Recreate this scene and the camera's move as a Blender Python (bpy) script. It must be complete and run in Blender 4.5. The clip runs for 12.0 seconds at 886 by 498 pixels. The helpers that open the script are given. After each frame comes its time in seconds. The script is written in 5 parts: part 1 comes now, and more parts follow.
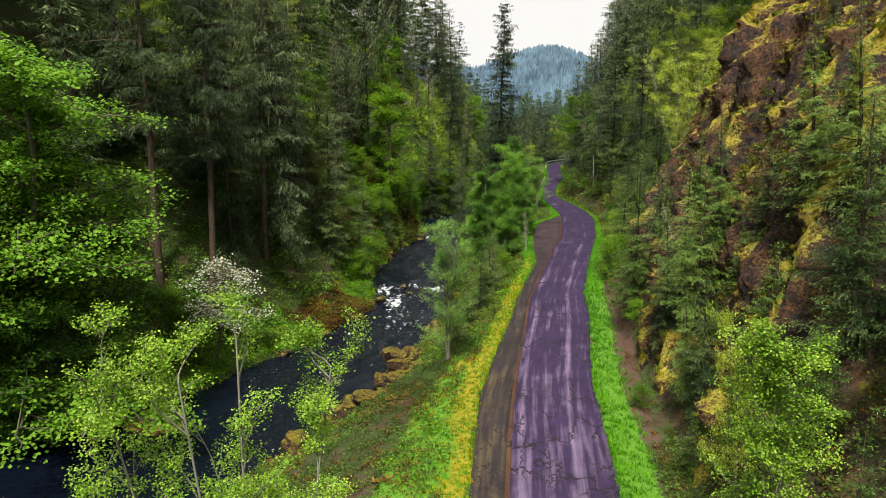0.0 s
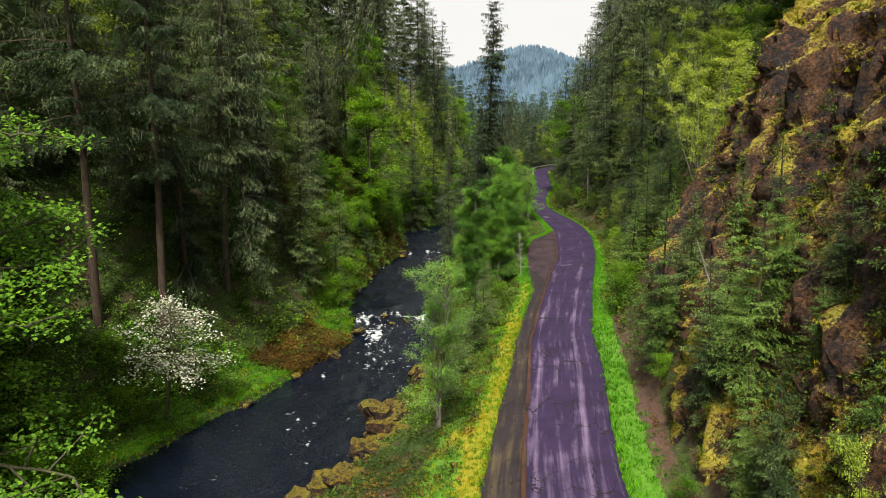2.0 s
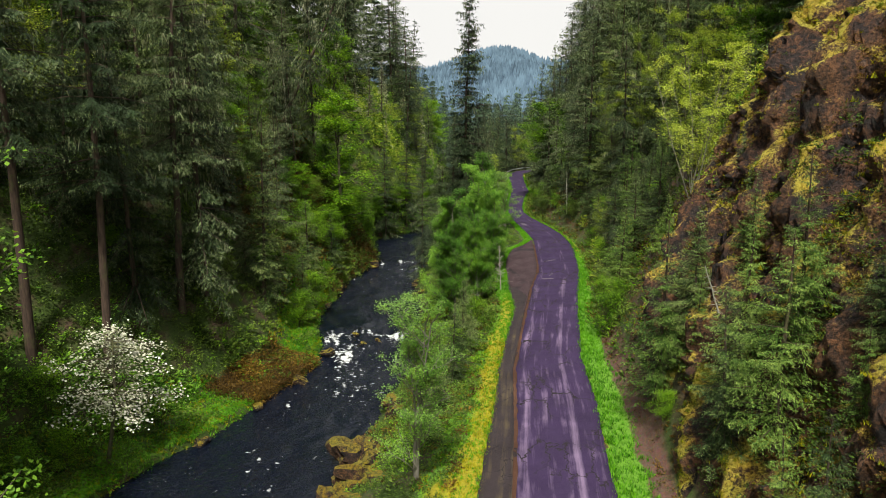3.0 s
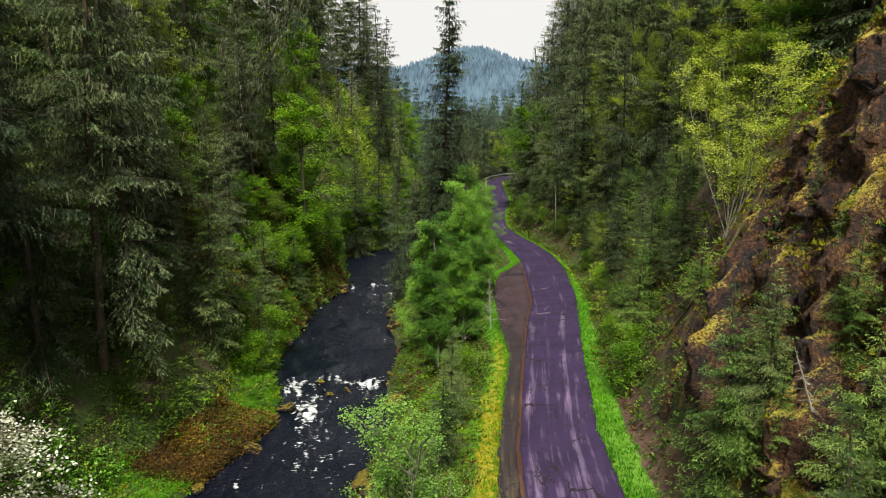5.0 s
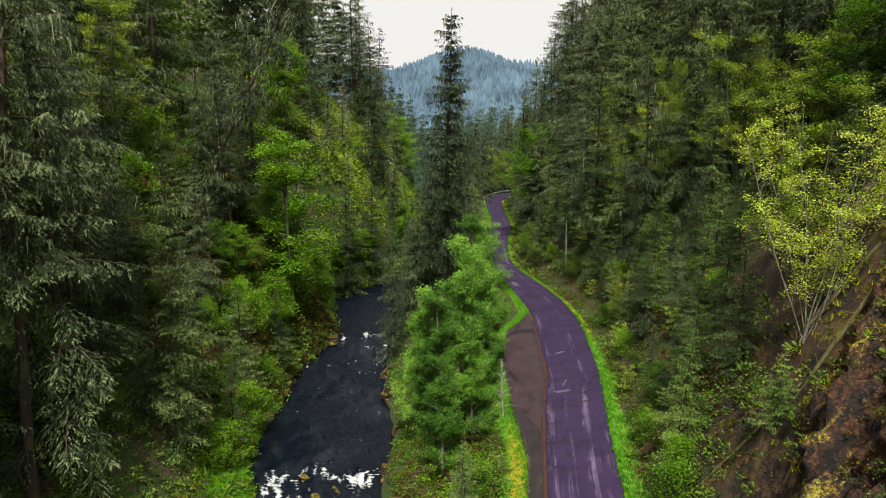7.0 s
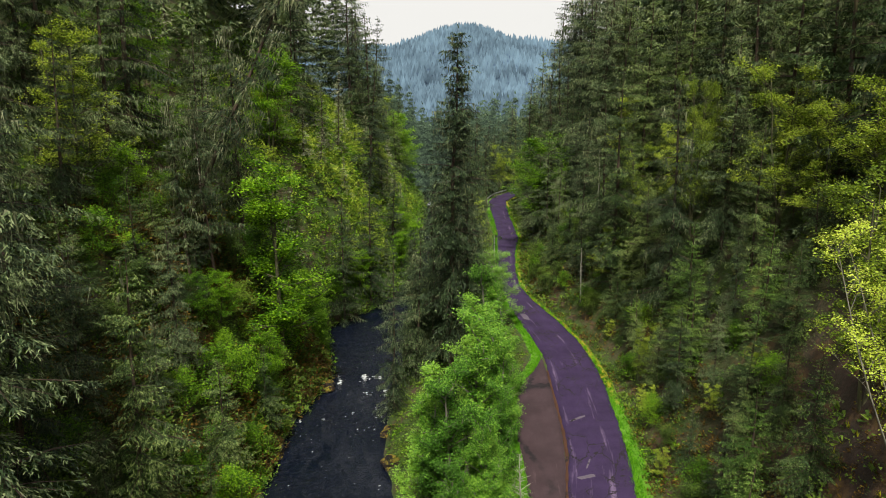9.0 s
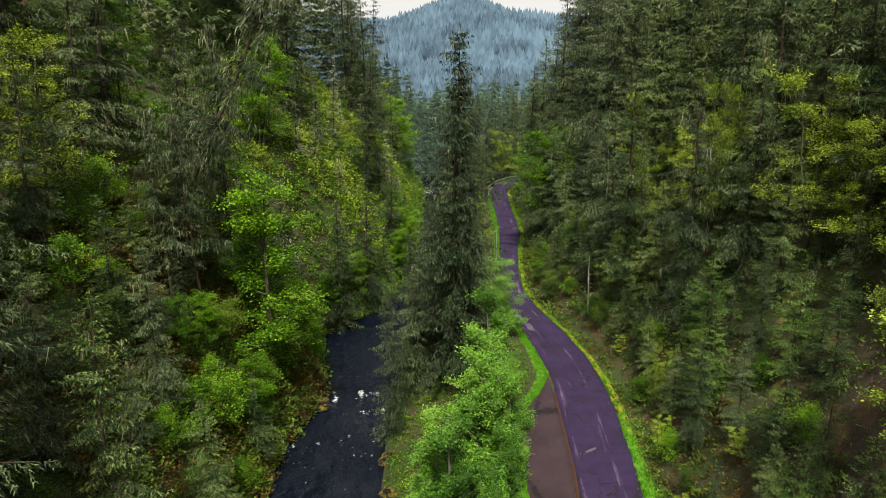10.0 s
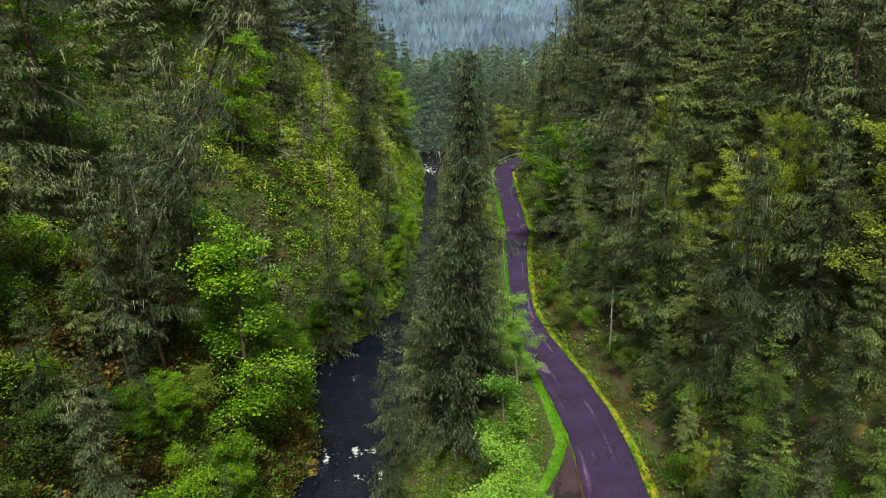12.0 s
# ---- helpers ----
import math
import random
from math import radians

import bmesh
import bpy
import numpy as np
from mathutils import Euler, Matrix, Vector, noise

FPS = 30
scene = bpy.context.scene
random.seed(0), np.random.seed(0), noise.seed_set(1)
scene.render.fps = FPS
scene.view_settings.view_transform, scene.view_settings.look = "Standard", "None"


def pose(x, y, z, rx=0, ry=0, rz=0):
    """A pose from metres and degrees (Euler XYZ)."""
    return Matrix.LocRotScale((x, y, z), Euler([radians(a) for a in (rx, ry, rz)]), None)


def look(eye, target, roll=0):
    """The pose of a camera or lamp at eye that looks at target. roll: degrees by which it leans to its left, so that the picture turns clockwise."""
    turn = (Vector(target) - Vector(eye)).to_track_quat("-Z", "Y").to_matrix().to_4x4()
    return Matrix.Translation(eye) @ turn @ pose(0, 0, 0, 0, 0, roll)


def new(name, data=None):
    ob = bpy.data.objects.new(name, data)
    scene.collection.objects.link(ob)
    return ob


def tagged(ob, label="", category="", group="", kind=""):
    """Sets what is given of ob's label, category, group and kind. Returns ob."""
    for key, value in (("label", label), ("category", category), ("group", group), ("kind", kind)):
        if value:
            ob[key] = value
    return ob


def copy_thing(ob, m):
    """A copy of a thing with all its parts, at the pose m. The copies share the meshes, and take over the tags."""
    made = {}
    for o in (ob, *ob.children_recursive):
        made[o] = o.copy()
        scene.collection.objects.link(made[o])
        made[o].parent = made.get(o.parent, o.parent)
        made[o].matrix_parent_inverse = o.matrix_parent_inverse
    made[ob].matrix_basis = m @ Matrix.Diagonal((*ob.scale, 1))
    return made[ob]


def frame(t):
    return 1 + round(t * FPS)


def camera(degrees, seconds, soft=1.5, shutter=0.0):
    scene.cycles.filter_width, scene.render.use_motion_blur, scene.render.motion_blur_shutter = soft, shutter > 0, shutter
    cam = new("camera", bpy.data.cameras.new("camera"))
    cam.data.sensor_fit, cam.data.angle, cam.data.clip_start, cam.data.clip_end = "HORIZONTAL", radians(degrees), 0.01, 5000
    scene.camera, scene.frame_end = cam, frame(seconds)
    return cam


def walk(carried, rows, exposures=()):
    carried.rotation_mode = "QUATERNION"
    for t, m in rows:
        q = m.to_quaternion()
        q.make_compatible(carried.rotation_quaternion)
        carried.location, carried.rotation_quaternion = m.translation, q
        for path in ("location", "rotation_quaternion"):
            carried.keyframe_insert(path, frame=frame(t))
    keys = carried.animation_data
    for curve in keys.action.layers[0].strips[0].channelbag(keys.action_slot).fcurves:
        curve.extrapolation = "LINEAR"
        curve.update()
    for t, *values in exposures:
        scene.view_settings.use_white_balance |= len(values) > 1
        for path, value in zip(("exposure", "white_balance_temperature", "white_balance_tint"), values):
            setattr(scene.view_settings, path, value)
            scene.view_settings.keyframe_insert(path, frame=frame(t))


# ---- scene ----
cam = camera(63.2, 12.0, soft=0.8)
EXPOSURE = ((0.0, 1.22, 6950, 3), (3.0, 1.17, 6950, 3), (7.0, 1.10, 6950, 3), (12.0, 1.11, 7050, 3))
METRES, EYE, TILT, LEAN, TURN = 68.0, 18.0, -11.5, 0.0, 0.0
ROWS = [
    (0.0, 0.0, 0.0, 0.0, 0.0, 0.0, -0.0),
    (0.5, -0.0021, 0.0306, 0.0102, -0.28, -0.02, 0.04),
    (1.0, -0.0045, 0.0663, 0.0207, -0.66, -0.02, 0.06),
    (1.5, -0.0062, 0.0977, 0.0306, -1.03, -0.04, 0.12),
    (2.0, -0.0078, 0.135, 0.0414, -1.52, -0.03, 0.18),
    (2.5, -0.009, 0.1695, 0.0515, -2.59, -0.05, 0.31),
    (3.0, -0.0098, 0.2106, 0.0629, -3.75, -0.04, 0.46),
    (5.0, -0.0099, 0.3721, 0.1068, -5.99, -0.06, 0.67),
    (5.5, -0.0089, 0.4088, 0.1201, -6.35, -0.05, 0.71),
    (6.0, -0.008, 0.4475, 0.1419, -6.46, -0.04, 0.71),
    (6.5, -0.0072, 0.4787, 0.1656, -6.5, -0.04, 0.71),
    (7.0, -0.0069, 0.511, 0.1924, -6.54, -0.14, 0.73),
    (9.0, -0.0033, 0.6247, 0.2942, -6.67, -2.19, 0.86),
    (9.5, -0.001, 0.6563, 0.3196, -6.69, -3.2, 0.89),
    (10.0, 0.002, 0.6946, 0.3494, -6.81, -4.3, 0.92),
    (10.5, 0.0047, 0.7306, 0.3767, -6.87, -5.28, 0.93),
    (11.0, 0.0077, 0.772, 0.4086, -6.92, -6.35, 0.95),
    (11.5, 0.0107, 0.8137, 0.4401, -6.99, -7.35, 0.96),
    (12.0, 0.0139, 0.859, 0.473, -7.03, -8.82, 1.0),
]
walk(cam, [(t, pose(0, 0, EYE, TILT, LEAN, TURN) @ pose(METRES * x, METRES * y, METRES * z, 90 + pitch, roll, yaw)) for t, x, y, z, yaw, pitch, roll in ROWS], EXPOSURE)

SKY, SUN = 0.215, 2.75

# ---- sky and sun ----
world = bpy.data.worlds.new("sky")
scene.world = world
world.use_nodes = True
wn, wl = world.node_tree.nodes, world.node_tree.links
wn.clear()
sky = wn.new("ShaderNodeTexSky")
sky.sky_type, sky.sun_disc = "NISHITA", False
sky.sun_elevation, sky.sun_rotation = radians(58), radians(189)
sky.air_density, sky.dust_density, sky.ozone_density = 1.0, 1.6, 1.0
grey = wn.new("ShaderNodeHueSaturation")          # a closed cloud cover
grey.inputs["Saturation"].default_value = 0.12
back = wn.new("ShaderNodeBackground")
back.inputs["Strength"].default_value = SKY
wout = wn.new("ShaderNodeOutputWorld")
wl.new(sky.outputs[0], grey.inputs["Color"])
cloud = wn.new("ShaderNodeMix")
cloud.data_type, cloud.blend_type = "RGBA", "DARKEN"
cloud.inputs[0].default_value = 1.0
cloud.inputs[7].default_value = (1.93, 1.90, 2.02, 1)
wl.new(grey.outputs[0], cloud.inputs[6])
wl.new(cloud.outputs[2], back.inputs["Color"])
wl.new(back.outputs[0], wout.inputs["Surface"])
sun = new("sun", bpy.data.lights.new("sun", "SUN"))
sun.data.energy, sun.data.angle, sun.data.color = SUN, radians(5), (1.0, 0.95, 0.86)
sun.matrix_world = look((-0.085, -0.52, 0.85), (0, 0, 0))


# ---- materials ----
def material(name):
    m = bpy.data.materials.new(name)
    m.use_nodes = True
    t = m.node_tree
    return m, t.nodes, t.links, t.nodes["Principled BSDF"]


def ramp(n, stops):
    r = n.new("ShaderNodeValToRGB")
    e = r.color_ramp.elements
    while len(e) < len(stops):
        e.new(0.5)
    for k, (p, c) in enumerate(stops):
        e[k].position = p
        e[k].color = (c, c, c, 1) if isinstance(c, (int, float)) else (*c, 1)
    return r


def ramp_of(n, l, fac, stops):
    r = ramp(n, stops)
    l.new(fac, r.inputs[0])
    return r.outputs[0]


def noise_node(n, l, scale, detail=4.0, rough=0.55, vector=None):
    t = n.new("ShaderNodeTexNoise")
    t.inputs["Scale"].default_value = scale
    t.inputs["Detail"].default_value = detail
    t.inputs["Roughness"].default_value = rough
    if vector is not None:
        l.new(vector, t.inputs["Vector"])
    return t


def place(n):
    return n.new("ShaderNodeNewGeometry").outputs["Position"]


def mix(n, l, fac, a, b, how="MIX"):
    m = n.new("ShaderNodeMix")
    m.data_type, m.blend_type = "RGBA", how
    for sock, v in ((m.inputs[0], fac), (m.inputs[6], a), (m.inputs[7], b)):
        if isinstance(v, (int, float)):
            sock.default_value = v
        elif isinstance(v, tuple):
            sock.default_value = (*v, 1)
        else:
            l.new(v, sock)
    return m.outputs[2]


def calc(n, l, op, a, b=0.0):
    m = n.new("ShaderNodeMath")
    m.operation = op
    for sock, v in ((m.inputs[0], a), (m.inputs[1], b)):
        if isinstance(v, (int, float)):
            sock.default_value = v
        else:
            l.new(v, sock)
    return m.outputs[0]


def foliage(name, dark, mid, light, translucent=0.3, rough=0.55, patch=0.35, growth_light=0.0, stops=(0.22, 0.5, 0.82)):
    """Leaves or needles: tint by leaf, by tree and by patches of the crown."""
    m, n, l, p = material(name)
    geo = n.new("ShaderNodeNewGeometry")
    info = n.new("ShaderNodeObjectInfo")
    leaf = ramp(n, list(zip(stops, (dark, mid, light))))
    big = noise_node(n, l, patch, 3.0, 0.6, geo.outputs["Position"])
    fac = calc(n, l, "ADD", calc(n, l, "MULTIPLY", geo.outputs["Random Per Island"], 0.60), calc(n, l, "MULTIPLY", ramp_of(n, l, big.outputs[0], [(0.30, 0.0), (0.70, 1.0)]), 0.44))
    fac = calc(n, l, "ADD", fac, calc(n, l, "MULTIPLY", calc(n, l, "SUBTRACT", info.outputs["Random"], 0.5), 0.45))
    if growth_light:
        # Lighter tips, darker insides: new needles, and light on the crown painted in.
        young = n.new("ShaderNodeAttribute")
        young.attribute_name = "growth_light"
        fac = calc(n, l, "ADD", fac, calc(n, l, "MULTIPLY", calc(n, l, "SUBTRACT", young.outputs["Fac"], 0.55), growth_light))
    l.new(fac, leaf.inputs[0])
    l.new(leaf.outputs[0], p.inputs["Base Color"])
    p.inputs["Roughness"].default_value = rough
    p.inputs["Specular IOR Level"].default_value = 0.25
    tr = n.new("ShaderNodeBsdfTranslucent")
    l.new(mix(n, l, 0.6, leaf.outputs[0], (1.0, 0.9, 0.25), "MULTIPLY"), tr.inputs["Color"])
    ms = n.new("ShaderNodeMixShader")
    ms.inputs[0].default_value = translucent
    l.new(p.outputs[0], ms.inputs[1])
    l.new(tr.outputs[0], ms.inputs[2])
    l.new(ms.outputs[0], n["Material Output"].inputs["Surface"])
    return m


def bark(name, a, b):
    m, n, l, p = material(name)
    pos = place(n)
    st = n.new("ShaderNodeMapping")
    st.inputs["Scale"].default_value = (1, 1, 0.15)
    l.new(pos, st.inputs["Vector"])
    f = noise_node(n, l, 9, 5, 0.65, st.outputs[0])
    g = noise_node(n, l, 0.8, 3, 0.5, pos)
    r = ramp(n, [(0.3, a), (0.7, b)])
    l.new(f.outputs[0], r.inputs[0])
    moss = ramp(n, [(0.55, 0.0), (0.68, 0.6)])
    l.new(g.outputs[0], moss.inputs[0])
    l.new(mix(n, l, moss.outputs[0], r.outputs[0], (0.09, 0.1, 0.03)), p.inputs["Base Color"])
    p.inputs["Roughness"].default_value = 0.9
    bp = n.new("ShaderNodeBump")
    bp.inputs["Strength"].default_value, bp.inputs["Distance"].default_value = 0.6, 0.05
    l.new(f.outputs[0], bp.inputs["Height"])
    l.new(bp.outputs[0], p.inputs["Normal"])
    return m


FIR = foliage("fir_needles", (0.014, 0.030, 0.008), (0.042, 0.083, 0.022), (0.26, 0.33, 0.11), 0.22, growth_light=0.42, stops=(0.26, 0.58, 0.95))
FIR_DARK = foliage("hemlock_needles", (0.013, 0.026, 0.010), (0.034, 0.064, 0.023), (0.21, 0.26, 0.125), 0.22, growth_light=0.38, stops=(0.26, 0.58, 0.95))
FIR_YOUNG = foliage("young_fir_needles", (0.028, 0.066, 0.010), (0.092, 0.175, 0.028), (0.29, 0.41, 0.10), 0.25, growth_light=0.36)
LICHEN = foliage("hanging_lichen", (0.07, 0.08, 0.045), (0.20, 0.22, 0.13), (0.48, 0.50, 0.34), 0.25, growth_light=0.3)
MAPLE = foliage("maple_leaves", (0.024, 0.066, 0.003), (0.088, 0.23, 0.010), (0.28, 0.50, 0.026), 0.45)
MAPLE_FRESH = foliage("fresh_maple_leaves", (0.14, 0.22, 0.014), (0.42, 0.57, 0.05), (0.68, 0.78, 0.15), 0.45)
# Maple green darkened: the shade on the big maple is put into its colour.
MAPLE_SHADED = foliage("shaded_maple_leaves", (0.020, 0.060, 0.005), (0.060, 0.165, 0.012), (0.19, 0.37, 0.030), 0.4)
MAPLE_YELLOW = foliage("yellow_green_leaves", (0.085, 0.14, 0.012), (0.25, 0.36, 0.034), (0.52, 0.62, 0.10), 0.45)
ALDER = foliage("alder_leaves", (0.032, 0.09, 0.010), (0.11, 0.29, 0.030), (0.30, 0.53, 0.075), 0.4)
ALDER_PALE = foliage("young_alder_leaves", (0.06, 0.13, 0.009), (0.19, 0.37, 0.026), (0.43, 0.62, 0.09), 0.42)
WILLOW = foliage("pale_alder_leaves", (0.032, 0.09, 0.012), (0.095, 0.225, 0.034), (0.25, 0.45, 0.08), 0.35)
BLOSSOM = foliage("white_blossom", (0.20, 0.24, 0.12), (0.68, 0.68, 0.60), (0.88, 0.88, 0.84), 0.3)
BUSH = foliage("undergrowth_leaves", (0.026, 0.052, 0.008), (0.068, 0.125, 0.018), (0.165, 0.25, 0.032), 0.3, 0.6, 0.12)
BUSH_DRY = foliage("dry_undergrowth", (0.055, 0.032, 0.008), (0.19, 0.11, 0.018), (0.38, 0.25, 0.040), 0.25, 0.7, 0.2)
GRASS = foliage("verge_grass", (0.03, 0.12, 0.003), (0.068, 0.25, 0.006), (0.15, 0.40, 0.012), 0.35, 0.6, 0.12)
GRASS_YELLOW = foliage("mossy_yellow_grass", (0.10, 0.12, 0.003), (0.26, 0.27, 0.005), (0.46, 0.42, 0.010), 0.35, 0.6, 0.15)
BARK_FIR = bark("fir_bark", (0.026, 0.017, 0.013), (0.09, 0.056, 0.042))
BARK_PALE = bark("alder_bark", (0.10, 0.09, 0.075), (0.26, 0.24, 0.21))
BARK_MOSSY = bark("mossy_maple_bark", (0.035, 0.034, 0.018), (0.11, 0.10, 0.06))
BARK_LOG = bark("mossy_log_bark", (0.09, 0.07, 0.035), (0.26, 0.23, 0.10))
BARK_DEAD = bark("dead_grey_wood", (0.22, 0.2, 0.17), (0.48, 0.45, 0.4))


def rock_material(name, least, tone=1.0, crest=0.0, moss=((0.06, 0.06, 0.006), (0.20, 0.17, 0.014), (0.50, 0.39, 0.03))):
    """Dark broken rock with moss on its upper sides; crest adds the moss that the mesh itself names."""
    m, n, l, p = material(name)
    geo = n.new("ShaderNodeNewGeometry")
    pos = geo.outputs["Position"]
    a = noise_node(n, l, 1.1, 6, 0.65, pos)
    b = noise_node(n, l, 6.0, 5, 0.7, pos)
    c = noise_node(n, l, 0.35, 3, 0.5, pos)
    fine = noise_node(n, l, 22.0, 4, 0.7, pos)
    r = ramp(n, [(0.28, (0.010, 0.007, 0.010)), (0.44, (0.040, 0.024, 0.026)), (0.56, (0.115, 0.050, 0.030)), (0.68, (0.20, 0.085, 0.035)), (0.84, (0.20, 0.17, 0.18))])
    vor = n.new("ShaderNodeTexVoronoi")
    vor.inputs["Scale"].default_value = 2.6
    wob = n.new("ShaderNodeVectorMath")
    wob.operation = "MULTIPLY_ADD"
    wob.inputs[1].default_value = (0.5, 0.5, 0.5)
    l.new(b.outputs["Color"], wob.inputs[0])
    l.new(pos, wob.inputs[2])
    l.new(wob.outputs[0], vor.inputs["Vector"])
    cell = n.new("ShaderNodeSeparateColor")
    l.new(vor.outputs["Color"], cell.inputs[0])
    l.new(calc(n, l, "ADD", calc(n, l, "MULTIPLY", a.outputs[0], 0.72), calc(n, l, "MULTIPLY", cell.outputs[0], 0.28)), r.inputs[0])
    warm = mix(n, l, ramp_of(n, l, c.outputs[0], [(0.48, 0.0), (0.60, 0.65)]), r.outputs[0], (0.22, 0.095, 0.035))
    # Crevice shade is put into the colour: darker where the bump lies low.
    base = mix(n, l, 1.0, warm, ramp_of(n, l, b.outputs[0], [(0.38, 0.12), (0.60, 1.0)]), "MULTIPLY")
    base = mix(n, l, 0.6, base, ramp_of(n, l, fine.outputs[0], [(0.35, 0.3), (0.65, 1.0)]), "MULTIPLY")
    sep = n.new("ShaderNodeSeparateXYZ")
    l.new(geo.outputs["Normal"], sep.inputs[0])
    up = calc(n, l, "ADD", calc(n, l, "MULTIPLY", sep.outputs[2], 0.75), c.outputs[0])
    up = calc(n, l, "ADD", up, calc(n, l, "MULTIPLY", calc(n, l, "SUBTRACT", b.outputs[0], 0.5), 0.9))
    up = calc(n, l, "ADD", up, calc(n, l, "MULTIPLY", calc(n, l, "SUBTRACT", fine.outputs[0], 0.5), 0.9))
    if crest:
        own = n.new("ShaderNodeAttribute")
        own.attribute_name = "moss"
        up = calc(n, l, "ADD", up, calc(n, l, "MULTIPLY", own.outputs["Fac"], crest))
    mask = ramp_of(n, l, calc(n, l, "MULTIPLY", up, 0.4), [(0.4 * (least - 0.06), 0.0), (0.4 * (least + 0.16), 1.0)])
    mossc = ramp_of(n, l, b.outputs[0], [(0.3, moss[0]), (0.5, moss[1]), (0.75, moss[2])])
    rust = ramp_of(n, l, a.outputs[0], [(0.42, (1.0, 1.0, 1.0)), (0.62, (0.85, 0.68, 0.45))])
    mossc = mix(n, l, 1.0, mossc, rust, "MULTIPLY")
    # tone scales the bare rock colour evenly, moss left out
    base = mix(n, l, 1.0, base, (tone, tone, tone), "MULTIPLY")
    l.new(mix(n, l, mask, base, mossc), p.inputs["Base Color"])
    p.inputs["Roughness"].default_value = 0.85
    bp = n.new("ShaderNodeBump")
    bp.inputs["Strength"].default_value, bp.inputs["Distance"].default_value = 1.0, 0.3
    l.new(calc(n, l, "ADD", calc(n, l, "ADD", a.outputs[0], cell.outputs[0]), calc(n, l, "ADD", calc(n, l, "MULTIPLY", b.outputs[0], 0.8), calc(n, l, "MULTIPLY", fine.outputs[0], 0.3))), bp.inputs["Height"])
    l.new(bp.outputs[0], p.inputs["Normal"])
    return m


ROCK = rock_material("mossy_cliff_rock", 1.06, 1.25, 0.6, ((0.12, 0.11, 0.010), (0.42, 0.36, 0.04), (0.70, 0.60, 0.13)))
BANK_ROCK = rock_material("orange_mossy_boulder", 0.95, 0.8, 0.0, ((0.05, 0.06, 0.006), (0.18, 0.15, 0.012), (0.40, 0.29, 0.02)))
DARK_ROCK = rock_material("dark_mossy_boulder", 1.02, 0.4)


def ground_material():
    """Forest soil; the mesh's own zones say where grass, bare rock and gravel lie."""
    m, n, l, p = material("forest_floor")
    pos = place(n)
    a = noise_node(n, l, 0.5, 5, 0.6, pos)
    b = noise_node(n, l, 5.0, 5, 0.7, pos)
    c = noise_node(n, l, 0.16, 3, 0.5, pos)
    zone = n.new("ShaderNodeAttribute")
    zone.attribute_name = "zone"
    sep = n.new("ShaderNodeSeparateColor")
    l.new(zone.outputs["Color"], sep.inputs[0])
    duff = ramp_of(n, l, b.outputs[0], [(0.3, (0.022, 0.014, 0.009)), (0.55, (0.065, 0.04, 0.024)), (0.75, (0.12, 0.075, 0.045))])
    moss = ramp_of(n, l, b.outputs[0], [(0.3, (0.014, 0.030, 0.004)), (0.7, (0.055, 0.095, 0.010))])
    soil = mix(n, l, ramp_of(n, l, a.outputs[0], [(0.36, 0.0), (0.52, 1.0)]), duff, moss)
    green = ramp_of(n, l, b.outputs[0], [(0.3, (0.05, 0.15, 0.008)), (0.7, (0.14, 0.32, 0.016))])
    straw = ramp_of(n, l, b.outputs[0], [(0.3, (0.17, 0.16, 0.006)), (0.7, (0.36, 0.31, 0.012))])
    dry = calc(n, l, "ADD", zone.outputs["Alpha"], calc(n, l, "MULTIPLY", calc(n, l, "SUBTRACT", c.outputs[0], 0.5), 1.6))
    turf = mix(n, l, ramp_of(n, l, dry, [(0.4, 0.0), (0.6, 1.0)]), green, straw)
    edge = calc(n, l, "ADD", sep.outputs[0], calc(n, l, "MULTIPLY", calc(n, l, "SUBTRACT", b.outputs[0], 0.5), 0.8))
    col = mix(n, l, ramp_of(n, l, edge, [(0.4, 0.0), (0.6, 1.0)]), soil, turf)
    rk = ramp_of(n, l, a.outputs[0], [(0.3, (0.014, 0.01, 0.010)), (0.5, (0.07, 0.04, 0.03)), (0.62, (0.15, 0.085, 0.04)), (0.74, (0.26, 0.22, 0.03))])
    rk = mix(n, l, 0.6, rk, ramp_of(n, l, b.outputs[0], [(0.3, 0.35), (0.65, 1.0)]), "MULTIPLY")
    edge2 = calc(n, l, "ADD", sep.outputs[1], calc(n, l, "MULTIPLY", calc(n, l, "SUBTRACT", a.outputs[0], 0.5), 0.9))
    col = mix(n, l, ramp_of(n, l, edge2, [(0.4, 0.0), (0.6, 1.0)]), col, rk)
    vor = n.new("ShaderNodeTexVoronoi")
    vor.inputs["Scale"].default_value = 7.0
    l.new(pos, vor.inputs["Vector"])
    grav = mix(n, l, 0.55, (0.17, 0.09, 0.07), vor.outputs["Color"], "MULTIPLY")
    grav = mix(n, l, 0.5, grav, (0.085, 0.045, 0.035))
    edge3 = calc(n, l, "ADD", sep.outputs[2], calc(n, l, "MULTIPLY", calc(n, l, "SUBTRACT", a.outputs[0], 0.5), 0.9))
    col = mix(n, l, ramp_of(n, l, edge3, [(0.4, 0.0), (0.6, 1.0)]), col, grav)
    l.new(col, p.inputs["Base Color"])
    p.inputs["Roughness"].default_value = 0.95
    bp = n.new("ShaderNodeBump")
    bp.inputs["Strength"].default_value, bp.inputs["Distance"].default_value = 0.8, 0.15
    l.new(b.outputs[0], bp.inputs["Height"])
    l.new(bp.outputs[0], p.inputs["Normal"])
    return m


